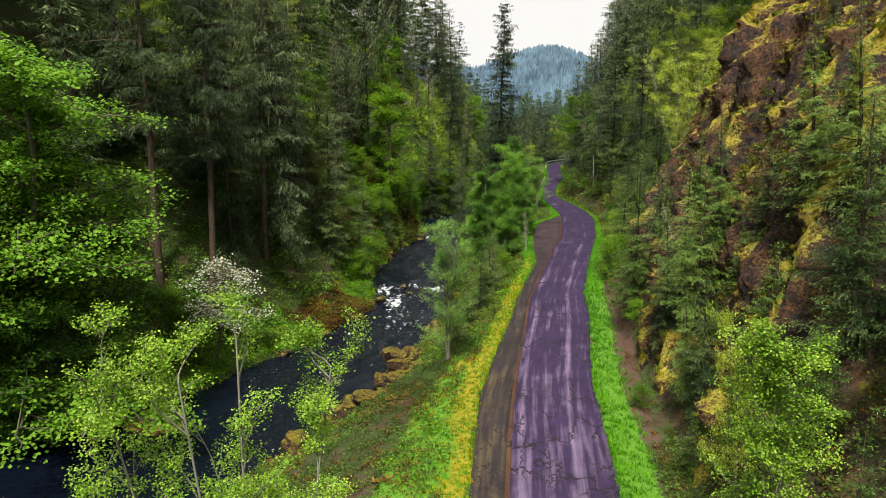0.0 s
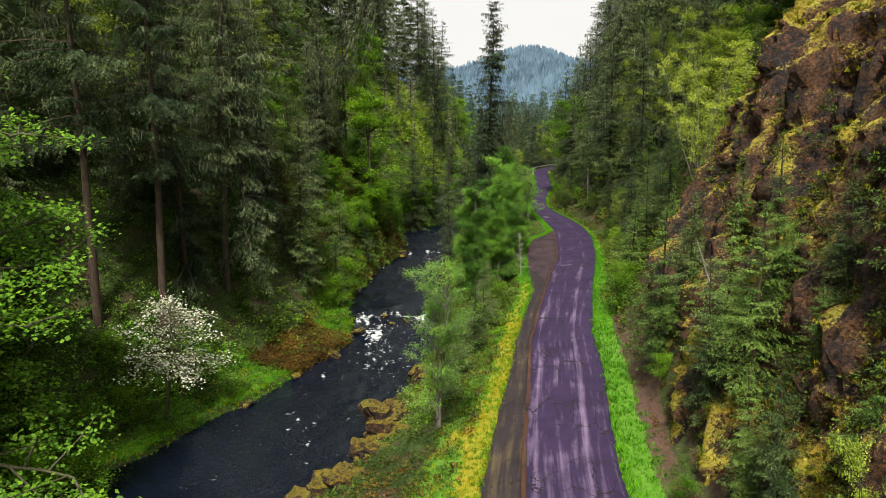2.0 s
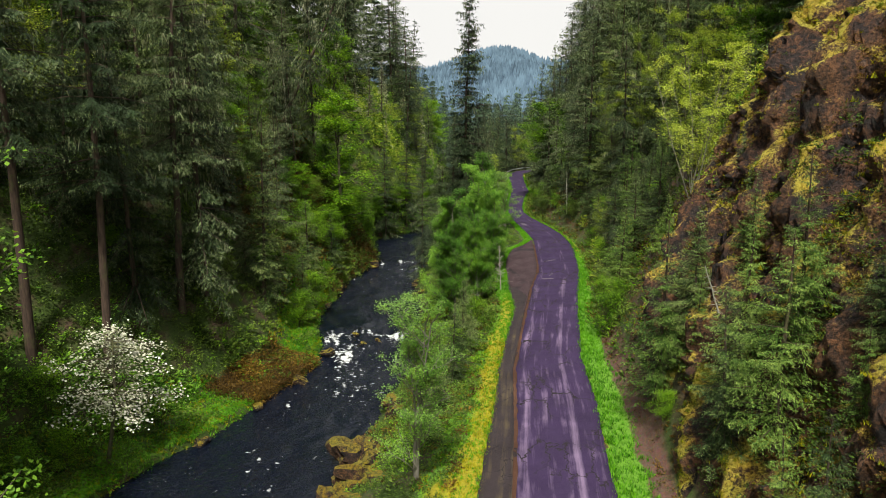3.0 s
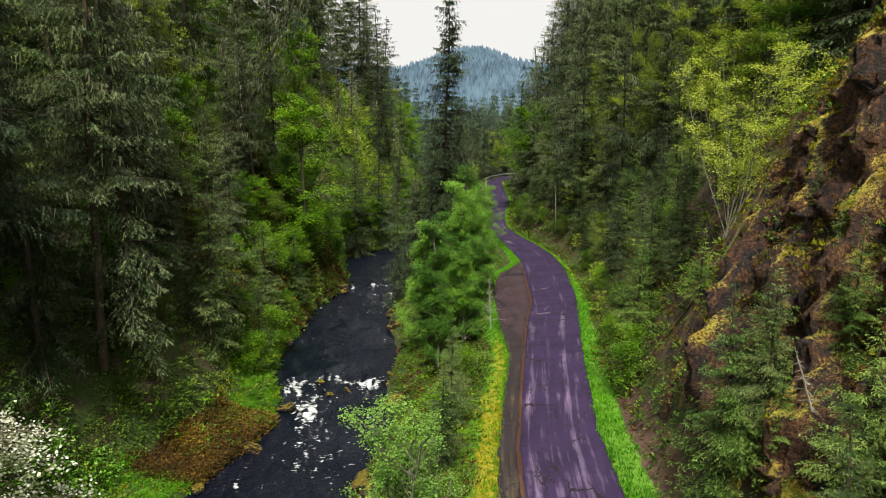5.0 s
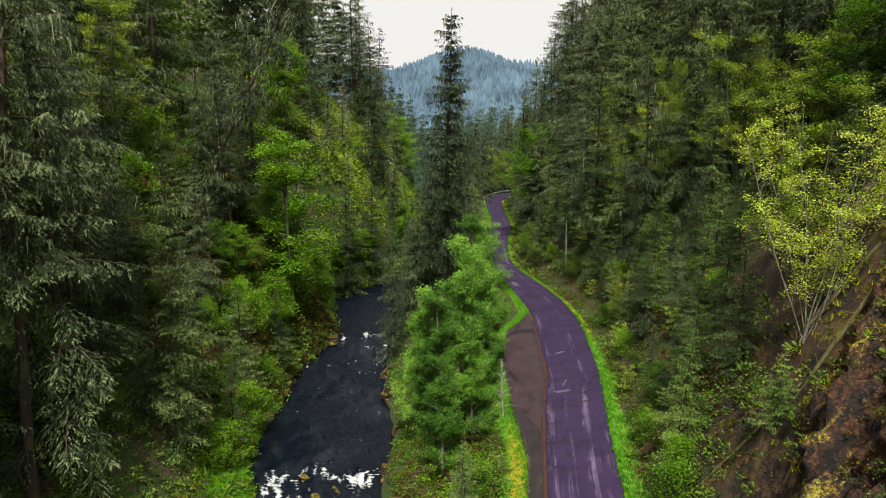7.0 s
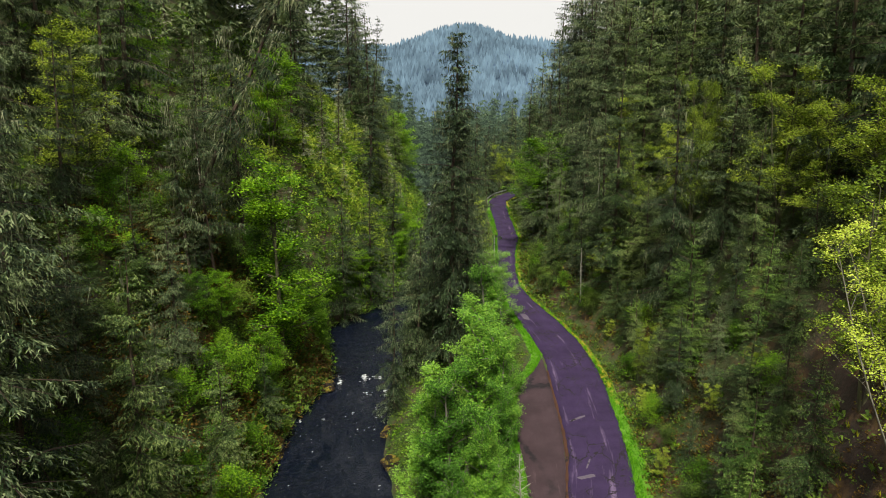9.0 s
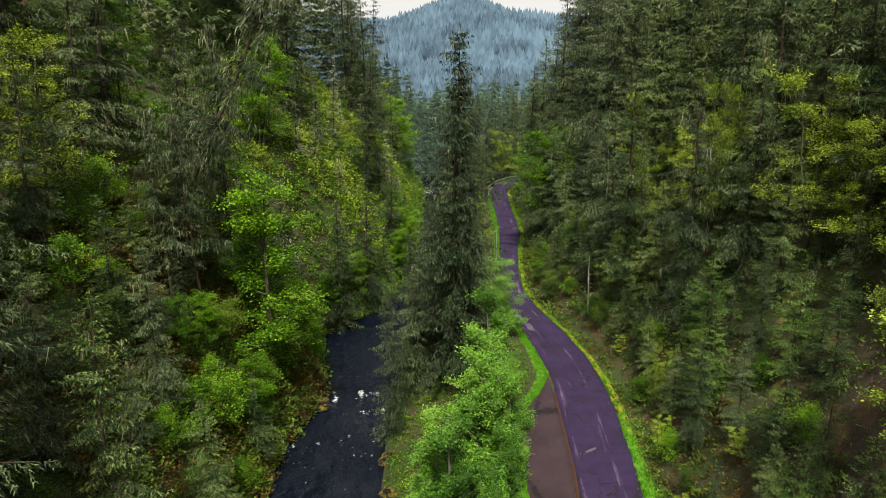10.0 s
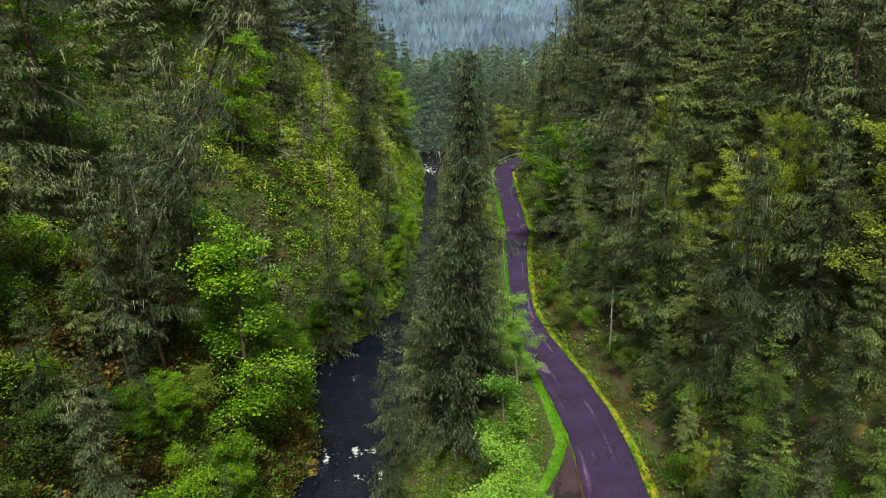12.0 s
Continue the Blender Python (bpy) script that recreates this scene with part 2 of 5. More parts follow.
def road_material(name, base, pale, wear, crack_scale, tracks=()):
    """Worn asphalt; U runs across and V along the road, in metres."""
    m, n, l, p = material(name)
    uv = n.new("ShaderNodeUVMap")
    uv.uv_map = "run"
    st = n.new("ShaderNodeMapping")
    st.inputs["Scale"].default_value = (2.6, 0.13, 1)
    l.new(uv.outputs[0], st.inputs["Vector"])
    streak = noise_node(n, l, 1.0, 4, 0.6, st.outputs[0])
    st2 = n.new("ShaderNodeMapping")
    st2.inputs["Scale"].default_value = (0.7, 0.4, 1)
    l.new(uv.outputs[0], st2.inputs["Vector"])
    blot = noise_node(n, l, 1.0, 5, 0.65, st2.outputs[0])
    across = n.new("ShaderNodeSeparateXYZ")
    l.new(uv.outputs[0], across.inputs[0])
    band = 0.0
    for centre, half, amount in tracks:
        d = calc(n, l, "DIVIDE", calc(n, l, "ABSOLUTE", calc(n, l, "SUBTRACT", calc(n, l, "ADD", across.outputs[0], calc(n, l, "MULTIPLY", blot.outputs[0], 0.35)), centre + 0.17)), half)
        band = calc(n, l, "ADD", band, calc(n, l, "MULTIPLY", calc(n, l, "MAXIMUM", calc(n, l, "SUBTRACT", 1.0, d), 0.0), amount))
    fine = noise_node(n, l, 28, 4, 0.7, uv.outputs[0])
    f = calc(n, l, "MULTIPLY", streak.outputs[0], calc(n, l, "ADD", calc(n, l, "ADD", blot.outputs[0], 0.40), band))
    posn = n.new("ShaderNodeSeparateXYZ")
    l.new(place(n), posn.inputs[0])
    # Paler along the near stretch, darker towards the far end.
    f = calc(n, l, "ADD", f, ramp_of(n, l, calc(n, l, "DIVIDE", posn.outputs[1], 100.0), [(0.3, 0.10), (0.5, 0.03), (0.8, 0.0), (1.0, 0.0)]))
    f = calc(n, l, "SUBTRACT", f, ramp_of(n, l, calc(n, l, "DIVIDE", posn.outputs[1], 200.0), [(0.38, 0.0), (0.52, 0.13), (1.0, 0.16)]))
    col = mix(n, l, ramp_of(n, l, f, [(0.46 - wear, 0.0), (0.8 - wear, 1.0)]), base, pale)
    col = mix(n, l, 0.5, col, ramp_of(n, l, fine.outputs[0], [(0.3, 0.55), (0.7, 1.0)]), "MULTIPLY")
    dark = ramp_of(n, l, noise_node(n, l, 0.35, 4, 0.6, uv.outputs[0]).outputs[0], [(0.35, 0.55), (0.6, 1.0)])
    col = mix(n, l, 0.6, col, dark, "MULTIPLY")
    wob = noise_node(n, l, 1.6, 3, 0.6, uv.outputs[0])
    off = n.new("ShaderNodeVectorMath")
    off.operation = "ADD"
    l.new(uv.outputs[0], off.inputs[0])
    l.new(wob.outputs["Color"], off.inputs[1])
    sc = n.new("ShaderNodeMapping")
    sc.inputs["Scale"].default_value = (0.75, 0.3, 1)
    l.new(off.outputs[0], sc.inputs["Vector"])
    vor = n.new("ShaderNodeTexVoronoi")
    vor.feature = "DISTANCE_TO_EDGE"
    vor.inputs["Scale"].default_value = crack_scale
    l.new(sc.outputs[0], vor.inputs["Vector"])
    some = ramp_of(n, l, noise_node(n, l, 0.22, 3, 0.5, uv.outputs[0]).outputs[0], [(0.46, 0.0), (0.56, 1.0)])
    crack = calc(n, l, "MULTIPLY", ramp_of(n, l, vor.outputs["Distance"], [(0.016, 1.0), (0.04, 0.0)]), some)
    col = mix(n, l, crack, col, (0.018, 0.014, 0.018))
    l.new(col, p.inputs["Base Color"])
    l.new(ramp_of(n, l, blot.outputs[0], [(0.35, 0.75), (0.65, 0.95)]), p.inputs["Roughness"])
    p.inputs["Specular IOR Level"].default_value = 0.22
    bp = n.new("ShaderNodeBump")
    bp.inputs["Strength"].default_value, bp.inputs["Distance"].default_value = 0.4, 0.02
    l.new(calc(n, l, "SUBTRACT", fine.outputs[0], crack), bp.inputs["Height"])
    l.new(bp.outputs[0], p.inputs["Normal"])
    return m


GROUND = ground_material()
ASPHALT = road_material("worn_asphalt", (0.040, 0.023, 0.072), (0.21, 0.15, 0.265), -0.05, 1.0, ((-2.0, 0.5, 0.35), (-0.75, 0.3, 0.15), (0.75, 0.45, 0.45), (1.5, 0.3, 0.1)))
OLD_ASPHALT = road_material("old_shoulder_asphalt", (0.036, 0.027, 0.032), (0.13, 0.10, 0.055), 0.0, 1.6)
GRAVEL = road_material("turnout_gravel", (0.058, 0.036, 0.045), (0.135, 0.09, 0.105), 0.0, 0.2)
PATCH = road_material("pale_patch", (0.13, 0.105, 0.15), (0.24, 0.20, 0.26), 0.05, 0.5)


def water_material():
    """Clear dark water: ripples across the current in drifts, foam where the mesh names it."""
    m, n, l, p = material("river_water")
    pos = place(n)
    maps = []
    for scale in ((1.0, 2.1, 1.0), (2.0, 0.8, 1.0)):
        st = n.new("ShaderNodeMapping")
        st.inputs["Scale"].default_value = scale
        l.new(pos, st.inputs["Vector"])
        maps.append(st.outputs[0])
    wave = noise_node(n, l, 2.1, 2.0, 0.5, maps[0])
    wave.inputs["Distortion"].default_value = 0.8
    small = noise_node(n, l, 4.0, 3, 0.6, maps[0])
    streak = noise_node(n, l, 0.9, 2, 0.5, maps[1])
    curl = noise_node(n, l, 1.9, 2.5, 0.55, maps[0])
    drift = noise_node(n, l, 0.11, 3, 0.55, pos)
    own = n.new("ShaderNodeAttribute")
    own.attribute_name = "foam"
    fo = calc(n, l, "ADD", own.outputs["Fac"], calc(n, l, "MULTIPLY", calc(n, l, "SUBTRACT", streak.outputs[0], 0.5), 1.5))
    fo = calc(n, l, "ADD", fo, calc(n, l, "MULTIPLY", calc(n, l, "SUBTRACT", curl.outputs[0], 0.5), 1.2))
    mask = ramp_of(n, l, fo, [(0.47, 0.0), (0.78, 1.0)])
    l.new(mix(n, l, mask, (0.003, 0.005, 0.012), (0.74, 0.78, 0.82)), p.inputs["Base Color"])
    l.new(ramp_of(n, l, mask, [(0.0, 0.03), (1.0, 0.7)]), p.inputs["Roughness"])
    p.inputs["IOR"].default_value = 1.33
    bp = n.new("ShaderNodeBump")
    bp.inputs["Distance"].default_value = 0.24
    l.new(calc(n, l, "ADD", ramp_of(n, l, drift.outputs[0], [(0.38, 0.25), (0.60, 1.0)]), own.outputs["Fac"]), bp.inputs["Strength"])
    l.new(calc(n, l, "ADD", wave.outputs[0], calc(n, l, "MULTIPLY", small.outputs[0], 0.34)), bp.inputs["Height"])
    l.new(bp.outputs[0], p.inputs["Normal"])
    return m


WATER = water_material()


def plain(name, c, rough=0.6, metal=0.0):
    m, n, l, p = material(name)
    f = noise_node(n, l, 3.0, 4, 0.6, place(n))
    l.new(mix(n, l, 0.5, c, ramp_of(n, l, f.outputs[0], [(0.3, 0.5), (0.7, 1.0)]), "MULTIPLY"), p.inputs["Base Color"])
    p.inputs["Roughness"].default_value, p.inputs["Metallic"].default_value = rough, metal
    return m


STEEL = plain("galvanised_steel", (0.5, 0.52, 0.55), 0.45, 0.6)


def hazed_material(name, c1, c2, haze_glow, strength):
    """The wooded distance; its haze is painted in as bluish colour and faint emission."""
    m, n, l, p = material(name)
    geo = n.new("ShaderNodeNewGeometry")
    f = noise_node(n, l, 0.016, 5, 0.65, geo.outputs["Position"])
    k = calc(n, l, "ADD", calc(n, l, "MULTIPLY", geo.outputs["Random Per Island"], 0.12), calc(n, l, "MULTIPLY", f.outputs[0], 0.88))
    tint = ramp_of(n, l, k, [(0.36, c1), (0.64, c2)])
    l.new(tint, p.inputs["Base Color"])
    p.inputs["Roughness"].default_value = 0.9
    l.new(mix(n, l, 0.75, ramp_of(n, l, k, [(0.36, 0.22), (0.64, 1.0)]), haze_glow, "MULTIPLY"), p.inputs["Emission Color"])
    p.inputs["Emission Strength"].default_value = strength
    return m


FAR = hazed_material("distant_forest", (0.006, 0.022, 0.036), (0.040, 0.075, 0.082), (0.09, 0.29, 0.70), 0.20)
MIDFAR = hazed_material("middle_forest", (0.010, 0.030, 0.016), (0.09, 0.15, 0.065), (0.20, 0.38, 0.45), 0.10)
NEARMID = hazed_material("bend_forest", (0.009, 0.026, 0.012), (0.075, 0.13, 0.05), (0.18, 0.36, 0.36), 0.05)
POST = bark("weathered_post", (0.07, 0.055, 0.045), (0.2, 0.17, 0.14))
SEAM = road_material("rusty_edge_soil", (0.075, 0.034, 0.022), (0.15, 0.08, 0.05), 0.0, 0.6)


# ---- mesh helpers ----
def mesh_of(name, verts, faces, mat, smooth=False):
    """A mesh from numpy arrays: verts (n, 3), faces (m, 3 or 4)."""
    me = bpy.data.meshes.new(name)
    verts, faces = np.asarray(verts, dtype=np.float32), np.asarray(faces, dtype=np.int32)
    k = faces.shape[1]
    me.vertices.add(len(verts))
    me.vertices.foreach_set("co", verts.ravel())
    me.loops.add(faces.size)
    me.loops.foreach_set("vertex_index", faces.ravel())
    me.polygons.add(len(faces))
    me.polygons.foreach_set("loop_start", np.arange(0, faces.size, k, dtype=np.int32))
    me.update(calc_edges=True)
    me.validate()
    if smooth:
        me.polygons.foreach_set("use_smooth", np.ones(len(me.polygons), dtype=bool))
    me.materials.append(mat)
    return me


def part(name, me, parent, label=""):
    ob = new(name, me)
    ob.parent = parent
    return tagged(ob, label)


def lattice(ix, iy, seed):
    v = np.sin(ix * 127.1 + iy * 311.7 + seed * 74.7) * 43758.5453
    return v - np.floor(v)


def value_noise(x, y, seed=0):
    ix, iy = np.floor(x), np.floor(y)
    fx, fy = x - ix, y - iy
    fx, fy = fx * fx * (3 - 2 * fx), fy * fy * (3 - 2 * fy)
    a, b = lattice(ix, iy, seed), lattice(ix + 1, iy, seed)
    c, d = lattice(ix, iy + 1, seed), lattice(ix + 1, iy + 1, seed)
    return (a * (1 - fx) + b * fx) * (1 - fy) + (c * (1 - fx) + d * fx) * fy


def fbm(x, y, seed=0, octaves=4):
    s, amp, tot = 0.0, 1.0, 0.0
    for k in range(octaves):
        s = s + amp * value_noise(x * 2 ** k, y * 2 ** k, seed + k * 7)
        tot, amp = tot + amp, amp * 0.5
    return s / tot


def step(a, b, v):
    t = np.clip((v - a) / (b - a), 0, 1)
    return t * t * (3 - 2 * t)


# ---- the plan: road and river edges by their distance along the valley ----
ROAD_R = ([-60, 0, 15, 30.5, 37.6, 44, 52, 58.5, 67, 73, 80, 87, 95, 100, 108, 114, 120, 127, 135, 142, 150, 162, 172, 185, 198, 212, 219, 225, 231, 240, 700],
          [2, 5.6, 6.9, 8.3, 9.1, 9.75, 11.1, 12.4, 13.6, 15.0, 16.6, 18.4, 20.6, 21.6, 23.1, 23.9, 24.1, 23.6, 22.6, 22.3, 23.5, 26.0, 28.8, 30.6, 32.3, 34.6, 38.5, 47, 62, 95, 1800])
ROAD_L = ([-60, 0, 15, 30.5, 37.6, 46.3, 54.8, 65, 76.5, 88.7, 95.5, 99.4, 113.8, 117, 125, 133, 142, 152, 163, 176, 190, 200, 212, 219, 225, 231, 240, 700],
          [-3, 0.2, 1.6, 3.1, 3.9, 5.1, 6.6, 8.2, 10.9, 13.9, 15.9, 16.7, 18.9, 19.2, 19.1, 19.0, 19.6, 21.2, 23.2, 25.7, 27.6, 28.8, 30.6, 33.5, 38, 48, 78, 1780])
SHOULDER = ([-60, 0, 30.5, 36, 42.4, 50.8, 59.5, 65, 72, 81, 88, 93, 99, 104, 109, 112, 116, 125, 700],
            [-5, -1.6, 1.2, 1.7, 2.3, 4.0, 5.9, 6.9, 8.5, 10.7, 11.2, 11.8, 12.4, 13.4, 14.9, 17.0, 18.9, 19.1, 700])
RIVER_L = ([-60, 0, 30, 45, 50, 53, 57.4, 63, 67, 74, 82, 87, 91, 99, 105, 112, 118, 123, 130, 137, 141, 145, 154, 160, 180, 237, 300, 400, 700],
           [-130, -80, -46, -32, -27, -24.2, -20, -17.5, -14.5, -11.5, -8.0, -8.0, -9.2, -8.8, -7.8, -7, -5.2, -3.4, -4.2, -4.5, -3.5, 0.5, 5.6, 7.6, 11.5, 18.3, 22, 26, 40])
RIVER_R = ([-60, 0, 30, 42, 50, 54.4, 62, 70, 82, 87, 96.6, 105.5, 112, 118, 123, 130, 140, 150, 160, 180, 230, 240, 300, 400, 700],
           [-95, -42, -20, -12, -8.3, -5.5, -3.6, -1.8, 1.6, 1.2, 2.8, 2.0, 2.6, 3.8, 4.6, 5.2, 6.2, 8.5, 11.8, 15, 21, 24, 30, 36, 60])


def at(table, y):
    return np.interp(y, table[0], table[1])


def shoulder(y):
    return np.minimum(at(SHOULDER, y), at(ROAD_L, y))


def water_level(y):
    return np.interp(y, [0, 82, 89, 119, 124, 240, 400], [-6.0, -5.9, -5.2, -5.1, -4.6, -4.3, -4.5])


def ground(x, y):
    """The height of the land."""
    x, y = np.asarray(x, dtype=float), np.asarray(y, dtype=float)
    r, s, rl, rr, wz = at(ROAD_R, y), shoulder(y), at(RIVER_L, y), at(RIVER_R, y), water_level(y)
    open_up = np.interp(y, [215, 260, 420], [1.0, 0.4, 0.12])
    # the hillside above the road
    d = np.where(y < 219, x - r, x - np.interp(y, [219, 260, 400, 700], [40, 56, 110, 220]))
    verge = np.interp(y, [0, 36, 46, 52, 60, 75, 110, 200], [3.0, 4.0, 4.0, 2.6, 2.4, 2.6, 2.0, 2.0])
    steep = np.interp(y, [10, 35, 62, 66, 71, 90, 140, 200], [1.6, 2.3, 2.4, 2.35, 1.95, 1.6, 1.4, 1.25]) * open_up
    u = np.clip(d - verge, 0, None)
    right = steep * np.minimum(u, 9) + 0.95 * open_up * np.clip(u - 9, 0, 45) + 0.35 * open_up * np.clip(u - 54, 0, 400)
    right = right - 0.22 * np.sin(np.pi * np.clip(d / verge, 0, 1)) * (d < verge)
    cliff = np.interp(y, [15, 30, 62, 69], [0.0, 1.0, 1.0, 0.0])
    rib = 1 - 2 * np.abs(fbm(y * 0.23 + x * 0.10, x * 0.07 + 3.1, 15, 3) - 0.5) * 2
    block = fbm(x * 0.75, y * 0.6, 16, 4) - 0.5
    crag = np.abs(fbm(x * 0.28, y * 0.2, 5) - 0.5) * 2
    right = right + step(0.5, 4, u) * cliff * (2.6 * (rib - 0.55) + 2.2 * block + 0.9 * np.floor(3 * fbm(x * 0.5, y * 0.45, 18, 2)) / 3)
    right = right + step(0.5, 5, u) * ((0.45 - 2.4 * crag) * (0.5 + 1.1 * cliff) + (fbm(x * 0.9, y * 0.9, 8) - 0.5) * (0.7 + 0.8 * cliff))
    # the bank between road and river
    g = np.clip(s - x, 0, None)
    width = np.maximum(s - rr, 0.5)
    t = np.clip((g - 1.2) / np.maximum(width - 1.2, 0.5), 0, 1)
    left = (wz + 0.7) * t ** 1.25 - 0.05 + step(0.3, 2.5, g) * (fbm(x * 0.45, y * 0.45, 3) - 0.5) * 1.1
    bed = wz - 1.0 + (fbm(x * 0.6, y * 0.6, 4) - 0.5) * 0.6
    left = np.where(x < rr, left + (bed - left) * step(0, 0.9, rr - x), left)
    # the far side of the river
    e = np.clip(rl - x, 0, None)
    shelf = np.interp(y, [30, 50, 62, 75, 88, 96], [7, 6, 4.5, 4.5, 4.0, 0.6])
    v = np.clip(e - shelf, 0, None)
    rise = np.interp(y, [40, 80, 100, 150, 220], [1.25, 1.35, 1.8, 1.7, 1.6]) * open_up
    far_side = wz + 0.35 + 0.22 * np.minimum(e, shelf) + rise * np.minimum(v, 11) + 0.95 * open_up * np.clip(v - 11, 0, 45) + 0.35 * open_up * np.clip(v - 56, 0, 400)
    far_side = far_side + step(0.3, 5, e) * (fbm(x * 0.3, y * 0.3, 9) - 0.5) * 2.0
    z = np.where(d > 0, right, np.where(x > s, -0.06, left))
    z = np.where((y >= 219) & (d > 0) & (x < r + 2), np.minimum(z, -0.06 + 0.9 * np.clip(np.abs(y - np.interp(x, [33, 38.5, 47, 62, 95], [212, 219, 225, 231, 240])) - 5, 0, None)), z)
    z = np.where(x < rl, bed + (far_side - bed) * step(0, 0.8, rl - x), z)
    # the wooded hills that close the valley
    az = x / np.maximum(y, 1)
    hill = -26 * step(235, 520, y) + 104 * step(480, 1080, y) * (0.74 + 0.26 * np.exp(-((az - 0.15) / 0.07) ** 2)) + 14 * step(480, 700, y) * (fbm(x * 0.008, y * 0.008, 21) - 0.5) * 2
    return z + hill


def build_ground():
    xs = np.concatenate([-np.geomspace(45, 2200, 34)[::-1], np.arange(-44, 56, 0.62), np.geomspace(56.5, 2200, 34)])
    ys = np.concatenate([-np.geomspace(8, 400, 12)[::-1], np.arange(-6, 24, 2), np.arange(24, 150, 0.62), np.arange(150, 240, 1.2), np.geomspace(242, 4200, 60)])
    gx, gy = np.meshgrid(xs, ys)
    gz = ground(gx, gy)
    u = gx - at(ROAD_R, gy)
    gz = gz - 3.0 * step(29, 33, gy) * (1 - step(62, 67, gy)) * step(4.2, 6.0, u) * (1 - step(23, 26, u))
    nx, ny = len(xs), len(ys)
    k = (np.arange(ny - 1)[:, None] * nx + np.arange(nx - 1)[None, :]).ravel()
    me = mesh_of("ground", np.stack([gx, gy, gz], -1).reshape(-1, 3), np.stack([k, k + 1, k + 1 + nx, k + nx], -1), GROUND, True)
    r, s, rr, rl = at(ROAD_R, gy), shoulder(gy), at(RIVER_R, gy), at(RIVER_L, gy)
    lw = np.interp(gy, [0, 30, 50, 66, 80, 125, 200], [5, 4.4, 3.0, 2.2, 1.3, 0.8, 0.6])
    grass = step(0, 0.1, s - gx) * (1 - step(lw * 0.7, lw * 1.5, s - gx)) + step(0, 0.1, gx - r) * (1 - step(np.interp(gy, [60, 85, 120], [1.5, 1.0, 0.4]), np.interp(gy, [60, 85, 120], [2.5, 1.8, 1.1]), gx - r))
    shelf = step(0.4, 1.2, rl - gx) * (1 - step(2.5, 4.5, rl - gx)) * np.interp(gy, [40, 60, 78, 90, 100], [0.75, 0.75, 0.5, 0.8, 0.5])
    cliff = step(2.6, 5, gx - r) * (1 - step(24, 32, gx - r)) * np.interp(gy, [15, 30, 66, 80, 110], [0.2, 0.85, 0.8, 0.62, 0.25])
    grav = step(1.4, 2.2, gx - r) * (1 - step(2.8, 3.8, gx - r)) * np.interp(gy, [30, 45, 75, 100, 160], [0.3, 0.85, 0.75, 0.45, 0.4])
    zone = np.stack([np.maximum(grass, shelf), cliff, grav, np.where(gx > r, 0.85 * step(85, 125, gy), np.where(gx > rr, (0.9 - 0.6 * step(0.5, 1.8, s - gx)) * (1 - 0.8 * step(78, 98, gy)), 0.2))], -1)
    attr = me.attributes.new("zone", "FLOAT_COLOR", "POINT")
    attr.data.foreach_set("color", zone.astype(np.float32).ravel())
    tagged(new("ground", me), "mossy forest floor of a steep river valley", "ground", kind="structure")


def ribbon(name, y0, y1, left, right, mat, top, across=8, stride=0.8, thick=0.12, lift=None):
    """A paved strip between two edges given as functions of y, with a skirt down each edge."""
    ys = np.arange(y0, y1 + 0.01, stride)
    a, b = left(ys), right(ys)
    w = np.linspace(0, 1, across + 1)
    rough = (value_noise(ys * 1.3, ys * 0 + 3, 2)[:, None] - 0.5) * 0.16
    x = a[:, None] + (b - a)[:, None] * w[None, :]
    x[:, :1] += rough
    x[:, -1:] -= rough
    y = np.repeat(ys[:, None], across + 1, 1)
    z = top + 0.03 * np.sin(np.pi * w)[None, :] + (value_noise(x * 0.8, y * 0.5, 4) - 0.5) * 0.03
    x = np.concatenate([x[:, :1] - 0.04, x, x[:, -1:] + 0.04], 1)
    y = np.concatenate([y[:, :1], y, y[:, -1:]], 1)
    z = np.concatenate([z[:, :1] - thick, z, z[:, -1:] - thick], 1)
    n = across + 3
    k = (np.arange(len(ys) - 1)[:, None] * n + np.arange(n - 1)[None, :]).ravel()
    faces = np.stack([k, k + 1, k + 1 + n, k + n], -1)
    me = mesh_of(name, np.stack([x, y, z], -1).reshape(-1, 3), faces, mat, True)
    uv = me.uv_layers.new(name="run")
    run = np.concatenate([[0], np.cumsum(np.hypot(np.diff(ys), np.diff((a + b) / 2)))])
    uu = (x - ((a + b) / 2)[:, None]).reshape(-1)
    vv = np.repeat(run[:, None], n, 1).reshape(-1)
    uv.data.foreach_set("uv", np.stack([uu[faces.ravel()], vv[faces.ravel()]], -1).astype(np.float32).ravel())
    return me


build_ground()
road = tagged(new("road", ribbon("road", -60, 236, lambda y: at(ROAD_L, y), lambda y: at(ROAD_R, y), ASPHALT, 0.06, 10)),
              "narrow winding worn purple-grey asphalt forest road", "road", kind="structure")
tagged(new("road_shoulder", ribbon("road_shoulder", -60, 92, shoulder, lambda y: at(ROAD_L, y) - 0.24, OLD_ASPHALT, 0.02, 5)),
       "old broken asphalt strip with moss beside the road", "road", kind="structure")
tagged(new("road_edge", ribbon("road_edge", -60, 112, lambda y: at(ROAD_L, y) - 0.30, lambda y: at(ROAD_L, y) + 0.05, SEAM, 0.012, 2)),
       "rusty brown strip of soil along the asphalt edge", "road", kind="structure")
tagged(new("turnout", ribbon("turnout", 80, 116, lambda y: np.minimum(at(SHOULDER, y) + 0.1 + np.clip(90 - y, 0, 20) * 0.32, at(ROAD_L, y) - 0.4), lambda y: at(ROAD_L, y) - 0.28, GRAVEL, 0.035, 8)),
       "brown gravel turnout beside the road", "road", kind="structure")


